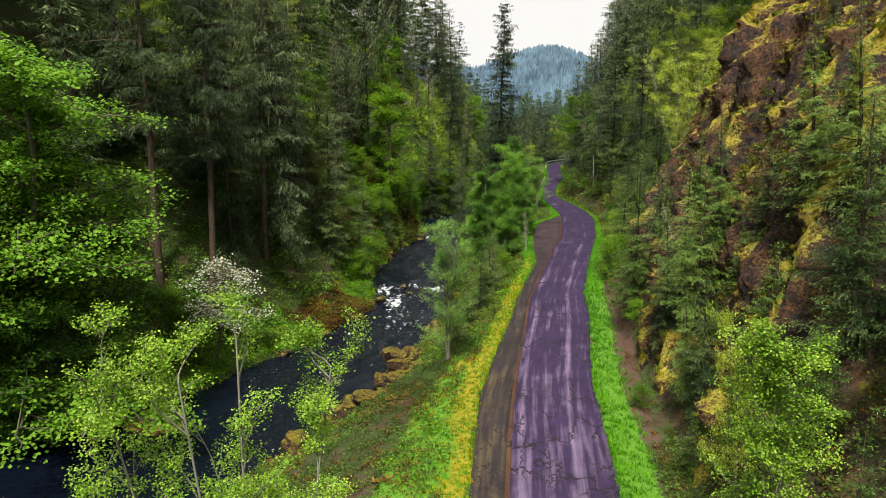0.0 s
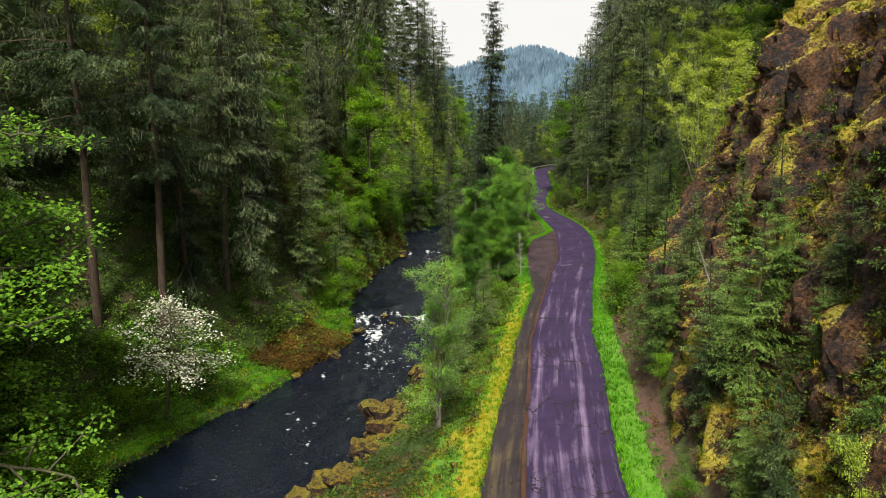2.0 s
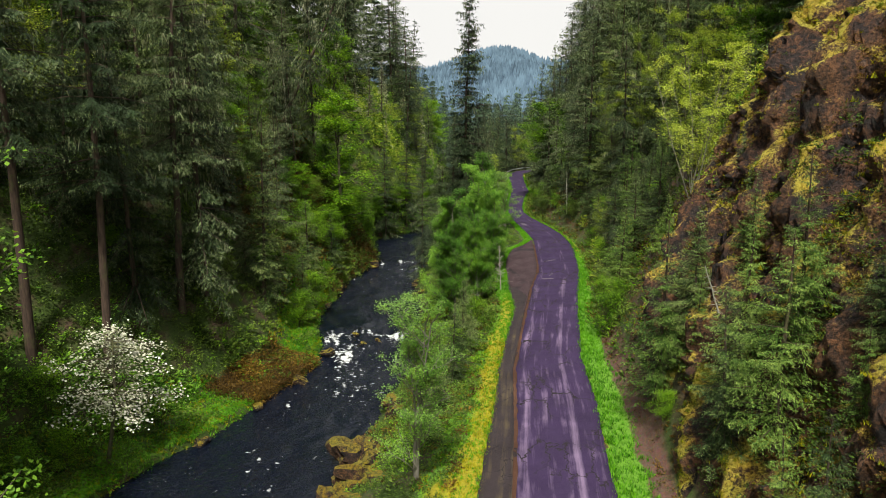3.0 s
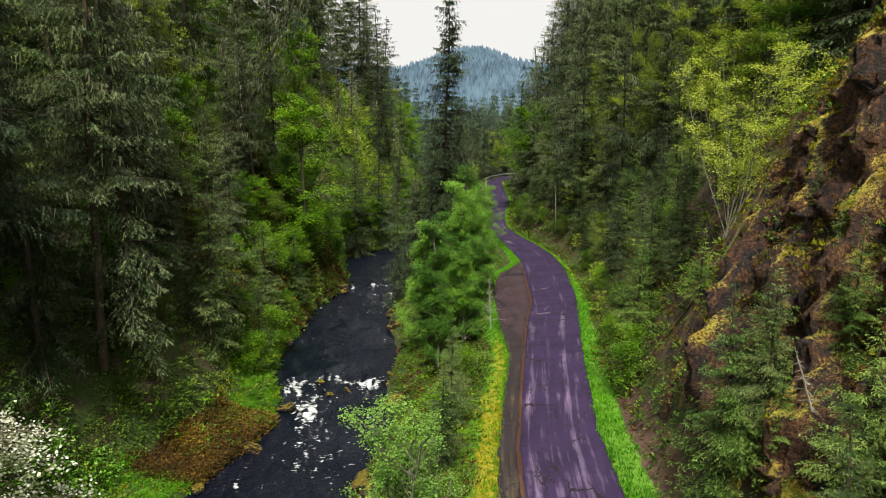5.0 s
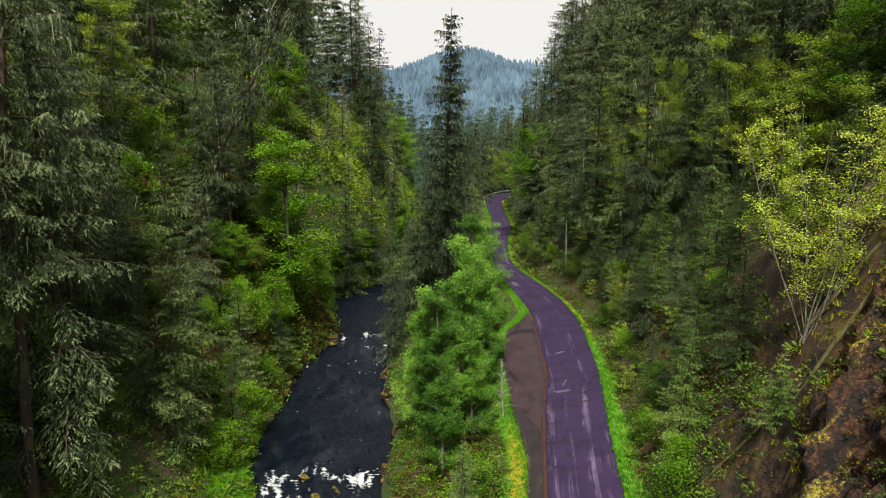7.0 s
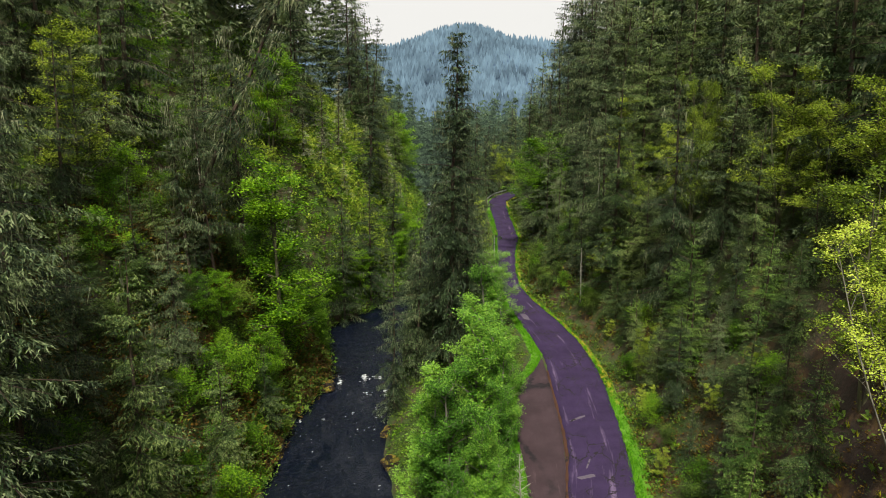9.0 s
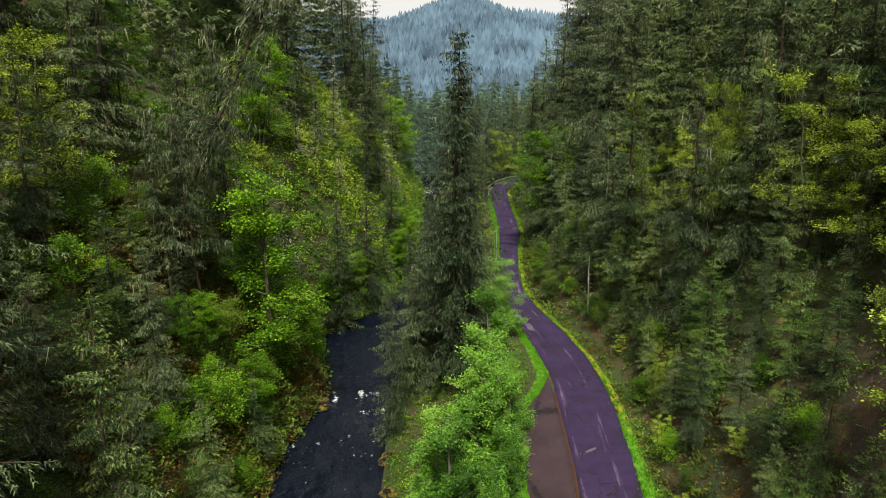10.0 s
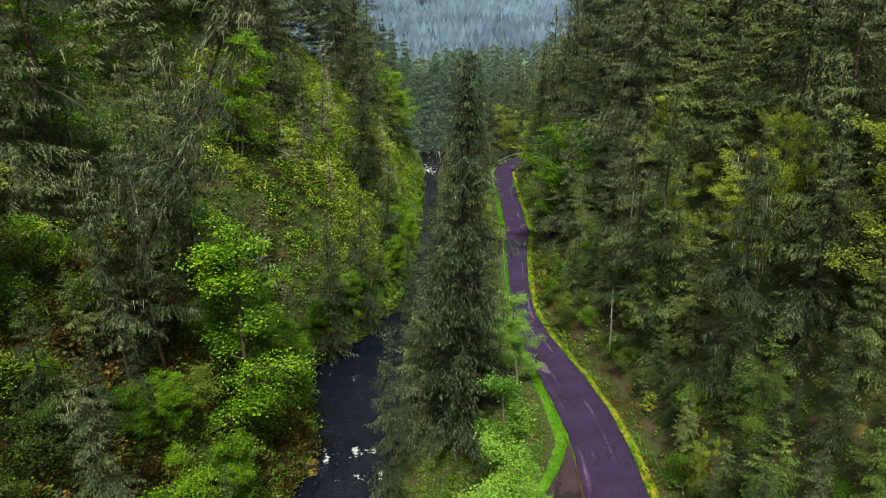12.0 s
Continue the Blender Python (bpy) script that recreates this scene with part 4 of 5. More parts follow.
for x, y, top in ((-14.2, 87.7, 19.4), (-8.3, 173, 19), (-1, 199, 17), (29.1, 123.8, 30), (37.6, 129, 36)):
    FIR_A.put(x, y, top=top, lean=1.5)
for x, y, top in ((-14.6, 108, 12.3), (-13.4, 111.4, 11.5), (-29, 52, 16)):
    MAPLE_A.put(x, y, top=top)
MAPLE_FAN.put(22.9, 70.6, top=24.8, tilt=(0, 0), wide=0.98, spin=75)
for x, y, top, wide in ((34.0, 115.3, 29, 0.5), (36.6, 116.5, 28.5, 0.5)):
    MAPLE_Y.put(x, y, top=top, wide=wide)
for x, y, top in ((35.4, 96.7, 27.5), (29.3, 125.6, 12.2), (-23.2, 107.5, 32.5)):
    MAPLE_Y.put(x, y, top=top)
for x, y, h in ((25.6, 77.4, 13), (33, 88.5, 13), (36, 103, 14)):
    MAPLE_Y.put(x, y, height=h)
MAPLE_Y.put(25.4, 105.4, top=7.2, wide=0.55)
MAPLE_Y.put(35.2, 222.5, top=12.4, wide=0.8)
MAPLE_Y.put(12.2, 27.6, top=10.0, wide=0.5)
for x, y, top in ((11.0, 104.6, 12.6), (7.4, 94, 11.9), (6.2, 89.5, 10), (9.0, 98.5, 11.5), (7.6, 85.5, 8.5), (5.2, 84, 6.0), (4.6, 92, 8.5), (10.6, 97, 9.5), (9.2, 91.5, 7.5), (11.4, 101, 9.0), (8.4, 87.5, 6.5)):
    ALDER_A.put(x, y, top=top)
WILLOW_A.put(0.3, 50.6, top=10.2)
WILLOW_A.put(16.7, 126.6, top=8.8, wide=1.7, label="small bare-stemmed alder beside the road")
MAPLE_COLUMN.put(-8.2, 117.6, top=22.5, lean=1.0)
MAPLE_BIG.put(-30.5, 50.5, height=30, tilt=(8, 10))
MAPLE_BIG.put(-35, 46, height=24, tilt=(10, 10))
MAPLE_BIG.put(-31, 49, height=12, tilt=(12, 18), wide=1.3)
NEAR_MAPLE.put(11.4, 22.2, top=11.4, wide=0.85, tilt=(0, 0), spin=20)
NEAR_ALDER.put(-3.5, 12.0, top=15.8, tilt=(0, 0), spin=40, wide=0.85)
NEAR_ALDER.put(-5.4, 11.6, top=12.2, tilt=(0, -2), spin=150, wide=0.9)
for x, y, h in ((17.2, 73.2, 3.6), (18.7, 74.9, 3), (27, 126.2, 2.6), (14.5, 52, 1.7), (12.0, 41, 1.6), (13.2, 30, 2.2), (-11, 90, 4), (-10, 96, 4), (-12.5, 103, 5), (6.5, 78, 3), (4, 70, 3), (-22, 52, 4), (-25, 51, 4.5), (-19, 61, 2.5), (-24, 57.5, 3.2), (-22.6, 60.5, 3), (-26, 55.5, 3.6), (-21.2, 64.5, 2.8), (-24.5, 62.5, 3.4)):
    BUSH_A.put(x, y, height=h)


for x, y, h in ((-31, 58, 17), (-25, 77, 16), (-33, 66, 20), (-29, 49, 14)):
    FIR_C.put(x, y, height=h, label="dark hemlock in the shade of tall firs")

# dark hemlocks low on the far slope
for k in range(6):
    y = 87 + 5.0 * k
    FIR_C.put(float(at(RIVER_L, y)) - rng0.uniform(5.5, 11.5), y, height=rng0.uniform(7, 13), label="dark hemlock low on the slope above the river")

# ---- the woods on both slopes ----
def clear_of(x, y, spots, gap):
    return all((x - a) ** 2 + (y - b) ** 2 > gap * gap for a, b in spots)


taken = [(o.location.x, o.location.y) for o in scene.objects if o.type == "EMPTY"]
rng = np.random.default_rng(3)
taken += [(-27.2, 64.2), (-22, 67.5), (-18.6, 77), (-28, 63), (-27, 70), (-21, 62)]
taken += [(20.2, 64.5), (18.6, 64.0), (21.8, 64.8), (19.4, 61.5)]
back_rows = []
for side in (-1, 1):
    for _ in range(5500):
        y = rng.uniform(30, 238)
        d = rng.uniform(0, 62) ** 1.0
        if side < 0:
            first = np.interp(y, [30, 60, 76, 90, 124, 140, 240], [9, 7, 9, 14, 12, 6, 5])
            x = float(at(RIVER_L, y)) - first - d
        else:
            first = np.interp(y, [30, 66, 74, 82, 90, 145, 160, 210, 240], [15, 15, 14, 9, 6.5, 6, 3.2, 3.2, 5])
            x = float(at(ROAD_R, y)) + first - 0.0 + d
        gap = (4.6 if side < 0 or y < 80 else 3.9) if d < 14 else 4.7
        if not clear_of(x, y, taken, gap):
            continue
        if side > 0 and y < 76 and d < 9:
            continue
        if side < 0 and 132 < y < 214 and d < 15 and rng.random() < 0.96:
            continue
        taken.append((x, y))
        h = rng.uniform(21, 32) if d > 7 else rng.uniform(12, 25)
        if side > 0 and 85 < y < 150:
            h *= 0.92
        elif y > 165:
            h *= 1.22
        if side < 0 and 130 < y < 216 and 14 < d < 34:
            if rng.random() < 0.35:
                continue
            h *= 0.7 if d < 19 else 1.0
        if d > 14:
            back_rows.append((x, y, h))
            continue
        k = rng.random()
        if k < (0.13 if side < 0 or y > 110 else 0.05):
            (MAPLE_A if rng.random() < 0.55 else MAPLE_Y).put(x, y, height=rng.uniform(10, 17))
        else:
            (FIR_A if k < 0.45 else FIR_B if (k < 0.72 and side < 0) or k < 0.55 else FIR_C).put(x, y, height=h, lean=2.0)

# firs that half hide the foot of the cliff
for _ in range(400):
    y = rng.uniform(17, 52)
    x = float(at(ROAD_R, y)) + rng.uniform(4.6, np.interp(y, [17, 40, 52], [11.0, 9.0, 7.5]))
    if clear_of(x, y, taken, 2.3):
        taken.append((x, y))
        (FIR_YOUNG_A if rng.random() < 0.75 else FIR_YOUNG_B).put(x, y, height=rng.uniform(6.0, 10.0), lean=3.0, label="soft young fir at the foot of the cliff")

# broad firs that close the slope above the road
for _ in range(1500):
    y = rng.uniform(80, 150)
    x = float(at(ROAD_R, y)) + rng.uniform(3.6, 15)
    if clear_of(x, y, taken, 2.7):
        taken.append((x, y))
        (FIR_YOUNG_B if rng.random() < 0.6 else FIR_C).put(x, y, height=rng.uniform(4.5, 9), label="broad dark fir above the road")

# small firs along the foot of the right slope
for j in range(800):
    y = rng.uniform(62, 205) if j < 420 else rng.uniform(16, 56)
    u = rng.uniform(np.interp(y, [30, 40, 70, 80], [3.2, 4.2, 4.6, 3.4]), np.interp(y, [16, 36, 50, 62, 72], [12, 8, 7.4, 8.0, 8.8]))
    x = float(at(ROAD_R, y)) + u
    if not clear_of(x, y, taken, 2.6 if y < 66 else 3.2):
        continue
    taken.append((x, y))
    k = rng.random()
    h = rng.uniform(5, 10) * np.interp(y, [26, 46, 60, 70], [0.5, 0.62, 0.85, 1.0])
    if k < 0.08:
        BUSH_A.put(x, y, height=rng.uniform(2, 4))
    elif k < (0.11 if y < 66 else 0.2):
        MAPLE_Y.put(x, y, height=rng.uniform(3, 5) if y < 66 else rng.uniform(5, 9))
    else:
        (FIR_YOUNG_A if k < 0.62 else FIR_YOUNG_B).put(x, y, height=h)


# shrubs on the foot of the right slope
for _ in range(260):
    y = rng.uniform(80, 160)
    x = float(at(ROAD_R, y)) + rng.uniform(2.0, 8.0)
    if clear_of(x, y, taken, 1.7):
        taken.append((x, y))
        k = rng.random()
        (BUSH_A if k < 0.3 else BUSH_D if k < 0.75 else MAPLE_Y).put(x, y, height=rng.uniform(1.5, 3.2), label="" if k >= 0.75 else "leafy shrub on the bank above the road")


def scatter(shape, rows, seed):
    """One mesh out of many turned and scaled copies of a shape's arrays; rows of x, y, z, scale."""
    r = np.random.default_rng(seed)
    v, f = shape
    rows = np.asarray(rows)
    a = r.uniform(0, 2 * np.pi, len(rows))
    c, s = np.cos(a)[:, None], np.sin(a)[:, None]
    q = rows[:, 3:4]
    x = (v[None, :, 0] * c - v[None, :, 1] * s) * q + rows[:, 0:1]
    y = (v[None, :, 0] * s + v[None, :, 1] * c) * q + rows[:, 1:2]
    z = v[None, :, 2] * q + rows[:, 2:3]
    faces = f[None, :, :] + (np.arange(len(rows)) * len(v))[:, None, None]
    return np.stack([x, y, z], -1).reshape(-1, 3), faces.reshape(-1, f.shape[1])


def woods(name, rows, mat, label, unit_h=25.0, seed=5, **how):
    """Uncountable trees behind the front rows, in one mesh."""
    t, c, _ = conifer_shape(np.random.default_rng(seed), unit_h, 4.2, **how)
    rows = [(x, y, float(ground(x, y)) - 0.5, h / unit_h) for x, y, h in rows]
    tagged(new(name, leaf_mesh(name, *scatter(c[:2], rows, seed), mat, np.tile(c[2], len(rows)))), label, "forest", kind="stuff")


# shrubs and small maples low on the far slope
for _ in range(520):
    y = rng.uniform(74, 135)
    off = rng.uniform(1.5, 15)
    x = float(at(RIVER_L, y)) - off
    if (y < 88 and off < 8.5) or not clear_of(x, y, taken, 2.3):
        continue
    taken.append((x, y))
    k = rng.random()
    if k < 0.68:
        (BUSH_A if k < 0.48 else BUSH_D).put(x, y, height=rng.uniform(2, 4.5))
    elif k < 0.86:
        MAPLE_A.put(x, y, height=rng.uniform(4, 8))
    else:
        FIR_YOUNG_B.put(x, y, height=rng.uniform(5, 11))

woods("forest", back_rows, FIR_DARK, "dense dark conifer forest up the slopes", spray=1.0, gap=1.35, per=6, clear=0.15)
# trees between river and road farther up, and round the bend
for _ in range(500):
    y = rng.uniform(146, 262)
    lo, hi = float(at(RIVER_R, y)) + np.interp(y, [180, 195], [1.5, 4.0]), (float(shoulder(y)) - 3.5 if y < 214 else 0.2 * y)
    x = rng.uniform(lo, max(lo + 0.5, hi))
    if y > 205 and abs(y - np.interp(x, [30, 38.5, 47, 62, 95], [208, 219, 225, 231, 240])) < 7:
        continue
    if not clear_of(x, y, taken, 4.2):
        continue
    taken.append((x, y))
    k = rng.random()
    if k < 0.12:
        MAPLE_Y.put(x, y, height=rng.uniform(6, 11))
    else:
        (FIR_A if k < 0.6 else FIR_C).put(x, y, height=rng.uniform(10, 19) if y < 200 else rng.uniform(15, 25))

# a lighter slope of young trees above the upper river
for _ in range(260):
    y = rng.uniform(128, 212)
    x = float(at(RIVER_L, y)) - rng.uniform(3, 34)
    if not clear_of(x, y, taken, 3.4):
        continue
    taken.append((x, y))
    k = rng.random()
    if k < 0.28:
        continue
    if k < 0.52:
        MAPLE_Y.put(x, y, height=rng.uniform(2, 4.5), wide=1.1, label="low yellow-green maple on the open slope")
    elif k < 0.76:
        BUSH_A.put(x, y, height=rng.uniform(2, 3.5))
    else:
        FIR_PALE.put(x, y, height=rng.uniform(6, 13))

# firs that overhang the upper river
for y in np.arange(128, 236, 4.6):
    x = float(at(RIVER_L, y)) - rng.uniform(0.8, 3.5)
    (FIR_C if rng.random() < 0.4 else MAPLE_A).put(x - np.interp(y, [175, 190], [0, 2.5]), y, height=rng.uniform(4, 8) * np.interp(y, [170, 190], [1, 0.6]))
near_mid = [(rng.uniform(0.0, 0.26) * y, y, rng.uniform(17, 28)) for y in rng.uniform(246, 345, 330)]
near_mid = [r for r in near_mid if not (abs(r[0] - 0.5 * (at(RIVER_L, r[1]) + at(RIVER_R, r[1]))) < 3 and r[1] < 252)]
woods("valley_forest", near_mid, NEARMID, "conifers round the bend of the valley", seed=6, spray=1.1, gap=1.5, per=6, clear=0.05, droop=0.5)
mid = []
for _ in range(1100):
    y = rng.uniform(335, 490)
    mid.append((rng.uniform(-0.02, 0.34) * y, y, rng.uniform(16, 28)))
far = [(rng.uniform(-0.06, 0.34) * y, y, rng.uniform(10, 20)) for y in 470 + 620 * rng.random(11000) ** 0.85]
tier = []
for low, high, wide in ((0.02, 0.62, 0.25), (0.36, 1.0, 0.17)):
    q = np.linspace(0, 2 * np.pi, 8, endpoint=False) + high * 3
    rim = np.stack([np.cos(q) * 25 * wide, np.sin(q) * 25 * wide, 25 * low * (1 + 0.3 * np.sin(3 * q))], -1)
    k = np.arange(8)
    tier.append((np.concatenate([rim, [[0, 0, 25.0 * high]]]), np.stack([k, (k + 1) % 8, np.full(8, 8)], -1)))
for name, rows, mat, label in (("far_forest", mid, MIDFAR, "conifers on the valley floor, tinted bluish for haze"), ("distant_forest", far, FAR, "hazy blue forested hills closing the valley")):
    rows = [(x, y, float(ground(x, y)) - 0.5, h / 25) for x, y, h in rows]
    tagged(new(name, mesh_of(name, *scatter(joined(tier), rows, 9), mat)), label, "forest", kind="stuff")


def distant_hill():
    ys, az = np.linspace(440, 1080, 60), np.linspace(-0.3, 0.6, 80)
    y = np.repeat(ys[:, None], len(az), 1)
    x = y * az[None, :]
    n = len(az)
    k = (np.arange(len(ys) - 1)[:, None] * n + np.arange(n - 1)[None, :]).ravel()
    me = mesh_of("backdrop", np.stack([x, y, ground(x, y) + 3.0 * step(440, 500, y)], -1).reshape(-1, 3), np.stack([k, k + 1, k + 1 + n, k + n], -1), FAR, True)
    tagged(new("backdrop", me), "hazy blue hillside far up the valley", "hill", kind="structure")


distant_hill()


# the old firs over the far bank, the hemlocks among them and the cherry tree
for x, y, top in OLD_FIRS:
    FIR_OLD.put(x, y, top=top, lean=0.6)
for x, y, h in ((-30.5, 61.5, 14), (-31.5, 71, 15), (-27, 74, 18)):
    FIR_C.put(x, y, height=h, label="dark hemlock in the shade of tall firs")
CHERRY.put(-20.6, 62, height=10.6, wide=1.0, tilt=(4, 14))


# ---- undergrowth, grass and rocks ----
def clump_shape(seed, leaves, radius, height, leaf, narrow=0.6, rise=0.3):
    r = np.random.default_rng(seed)
    p = r.normal(0, 1, (leaves, 3))
    p = unit(p) * r.uniform(0.3, 1.0, (leaves, 1)) * [radius, radius, height]
    p[:, 2] = np.abs(p[:, 2])
    az = np.arctan2(p[:, 1], p[:, 0]) + r.normal(0, 0.6, leaves)
    way = unit(np.stack([np.cos(az), np.sin(az), r.normal(rise, 0.45, leaves)], -1))
    nrm = unit(r.normal(0, 0.5, (leaves, 3)) + [0, 0, 1])
    l = leaf * r.uniform(0.7, 1.4, leaves)
    return blades(p, way, unit(np.cross(nrm, way)), l, l * narrow * 1.3, r, 0.5)


def sown(rng, count, y0, y1, across, chance):
    """Places drawn over a strip; across gives x from (u, y) and chance the odds of keeping each."""
    y = rng.uniform(y0, y1, count)
    u = rng.random(count)
    x = across(u, y)
    keep = rng.random(count) < chance(u, x, y)
    x, y = x[keep], y[keep]
    return x, y, ground(x, y)


def carpet(name, shapes, rows, mat, label):
    pieces = [scatter(shape, rows[k::len(shapes)], 40 + k) for k, shape in enumerate(shapes)]
    tagged(new(name, mesh_of(name, *joined(pieces), mat)), label, "undergrowth", kind="stuff")


def rows_of(rng, x, y, z, small, large):
    return np.stack([x, y, z - 0.05, rng.uniform(small, large, len(x)) ** 1.0], -1)


FINE = [clump_shape(s, 44, 0.7, 0.65, 0.13, 0.75) for s in (21, 22, 23)]
LEAFY = [clump_shape(s, 32, 0.8, 0.6, 0.14, 0.8) for s in (1, 2, 3)]
FERN = [clump_shape(s, 22, 0.35, 0.3, 0.3, 0.3, 0.5) for s in (4, 5)]
g = np.random.default_rng(12)
left_slope = lambda u, y: at(RIVER_L, y) - 0.5 - np.interp(y, [120, 135], [26, 36]) * u ** 1.3
right_slope = lambda u, y: at(ROAD_R, y) + np.interp(y, [60, 90, 120], [2.6, 1.4, 0.9]) + 20 * u ** 1.3
the_bank = lambda u, y: at(RIVER_R, y) + 0.2 + (shoulder(y) - 1.6 - at(RIVER_R, y)) * u
patchy = lambda x, y, s, k: np.clip((fbm(x * s, y * s, k) - 0.5) * 6 + 0.5, 0, 1)
a = rows_of(g, *sown(g, 9500, 76, 150, left_slope, lambda u, x, y: (1 - 0.5 * patchy(x, y, 0.15, 51)) * np.where((y < 102) & (at(RIVER_L, y) - x < 5), 0.1, 1)), 0.6, 1.6)
b_ = rows_of(g, *sown(g, 2600, 150, 235, left_slope, lambda u, x, y: 0.9 + 0 * x), 1.0, 2.4)
c = rows_of(g, *sown(g, 5200, 20, 130, right_slope, lambda u, x, y: np.where(y < 60, 0.0, np.where(y < 70, 0.5, np.interp(y, [76, 84, 130], [0.95, 0.5, 0.5])))), 0.5, 1.3)
d = rows_of(g, *sown(g, 1300, 130, 215, right_slope, lambda u, x, y: 0.9 + 0 * x), 0.9, 2.0)
e = rows_of(g, *sown(g, 5600, 28, 190, the_bank, lambda u, x, y: np.interp(y, [50, 62, 76], [0.0, 0.4, 0.9])), 0.4, 1.1)
near = np.concatenate([rows_of(g, *sown(g, 900, 26, 76, lambda u, y: at(ROAD_R, y) + 2.0 + 3 * u, lambda u, x, y: patchy(x, y, 0.3, 77)), 0.2, 0.55),
                       rows_of(g, *sown(g, 1900, 12, 60, lambda u, y: at(ROAD_R, y) + np.interp(y, [30, 40], [1.9, 4.2]) + 7 * u, lambda u, x, y: np.interp(y, [40, 60], [0.9, 0.3])), 0.4, 1.0),
                       rows_of(g, *sown(g, 3200, 20, 66, the_bank, lambda u, x, y: 0.95 - 0.4 * u), 0.35, 0.85),
                       rows_of(g, *sown(g, 3200, 40, 80, lambda u, y: at(RIVER_L, y) - 1.5 - 18 * u, lambda u, x, y: np.where((y > 70) & (u < 0.2), 0.1, 0.9)), 0.5, 1.3)])
carpet("low_shrubs", FINE, near, BUSH, "low green shrubs and brambles")
carpet("undergrowth", LEAFY + FERN, np.concatenate([a, b_, c, d, e]), BUSH, "dense green undergrowth of ferns and shrubs")
a = rows_of(g, *sown(g, 3000, 40, 150, left_slope, lambda u, x, y: patchy(x, y, 0.13, 61) * np.interp(y, [60, 85], [0.25, 1])), 0.6, 1.5)
b_ = rows_of(g, *sown(g, 3600, 125, 222, left_slope, lambda u, x, y: 0.25 + 0.75 * patchy(x, y, 0.06, 62)), 0.8, 1.9)
e = rows_of(g, *sown(g, 2600, 28, 135, the_bank, lambda u, x, y: patchy(x, y, 0.2, 63)), 0.4, 1.0)
c = rows_of(g, *sown(g, 500, 62, 100, right_slope, lambda u, x, y: patchy(x, y, 0.2, 64)), 0.5, 1.2)
carpet("bright_undergrowth", LEAFY, np.concatenate([a, b_, c, e]), MAPLE, "patches of bright green bushes")
c = rows_of(g, *sown(g, 5200, 20, 76, right_slope, lambda u, x, y: 0.3 + 0.7 * patchy(x, y, 0.3, 71)), 0.2, 0.6)
e = rows_of(g, *sown(g, 2600, 30, 92, the_bank, lambda u, x, y: 0.15 + 0.85 * patchy(x, y, 0.3, 72)), 0.3, 0.85)
a = rows_of(g, *sown(g, 2400, 72.5, 83, lambda u, y: at(RIVER_L, y) - 0.1 - 5 * u, lambda u, x, y: 0.9 + 0 * x), 0.4, 0.9)
f = rows_of(g, *sown(g, 2600, 76, 170, lambda u, y: at(ROAD_R, y) + 1.0 + 5.5 * u, lambda u, x, y: 0.2 + 0.8 * patchy(x, y, 0.2, 73)), 0.35, 0.9)
h = rows_of(g, *sown(g, 5200, 92, 128, lambda u, y: at(RIVER_L, y) - 0.5 - 15 * u, lambda u, x, y: 0.15 + 0.85 * patchy(x, y, 0.16, 74)), 0.6, 1.5)
k = rows_of(g, *sown(g, 3600, 27, 78, lambda u, y: at(ROAD_R, y) + 5 + 18 * u, lambda u, x, y: 0.2 + 0.8 * patchy(x, y, 0.4, 76)), 0.2, 0.55)
fr = np.random.default_rng(120)
ferns = rows_of(fr, *sown(fr, 2600, 44, 72, lambda u, y: at(RIVER_L, y) - 4.5 - 11 * u, lambda u, x, y: (0.25 + 0.75 * patchy(x, y, 0.22, 79)) * (1 - 0.85 * u) * (u < 0.55)), 0.6, 1.4)
carpet("sword_ferns", FERN + LEAFY, ferns, ALDER, "fresh green ferns below the old firs")
carpet("dry_undergrowth", LEAFY + FERN, np.concatenate([a, c, e, f, h, k]), BUSH_DRY, "brown and ochre moss tufts and dry brush")

TUFT = []
for s in (81, 82, 83):
    r = np.random.default_rng(s)
    az = r.uniform(0, 2 * np.pi, 12)
    way = unit(np.stack([np.cos(az), np.sin(az), r.uniform(0.8, 2.2, 12)], -1))
    TUFT.append(blades(r.normal(0, 0.12, (12, 3)) * [1, 1, 0], way, unit(np.cross(way, [0, 0, 1.0])), r.uniform(0.18, 0.42, 12), r.uniform(0.04, 0.09, 12), r))
a = rows_of(g, *sown(g, 24000, 26, 200, lambda u, y: shoulder(y) + 0.05 - np.interp(y, [26, 50, 70, 90, 120], [5.5, 3.8, 2.8, 1.8, 1]) * u ** 1.6, lambda u, x, y: 1.0 - 0.6 * u), 0.3, 0.85)
b_ = rows_of(g, *sown(g, 8000, 26, 205, lambda u, y: at(ROAD_R, y) - 0.05 + np.interp(y, [60, 85, 120], [2.4, 1.6, 0.9]) * u ** 1.3, lambda u, x, y: (1.0 - 0.5 * u) * np.interp(y, [85, 115], [1.0, 0.35])), 0.5, 1.25)
c = rows_of(g, *sown(g, 11000, 42, 104, lambda u, y: at(RIVER_L, y) - 0.2 - np.interp(y, [70, 76, 84, 104], [6.5, 4, 5, 3]) * u, lambda u, x, y: np.where((y > 73) & (y < 82), 0.1, 0.95)), 0.4, 1.0)
m = rows_of(g, *sown(g, 2200, 44, 103, lambda u, y: at(RIVER_L, y) - 0.1 - np.interp(y, [66, 76], [6.5, 4.2]) * u, lambda u, x, y: np.where((y > 73) & (y < 81), 0.0, 0.95)), 0.35, 0.8)
carpet("moss", FINE, m, GRASS, "bright green mossy plants on the low river bank")
green = (np.arange(len(a)) % 2 == 0) | (a[:, 1] > 72)
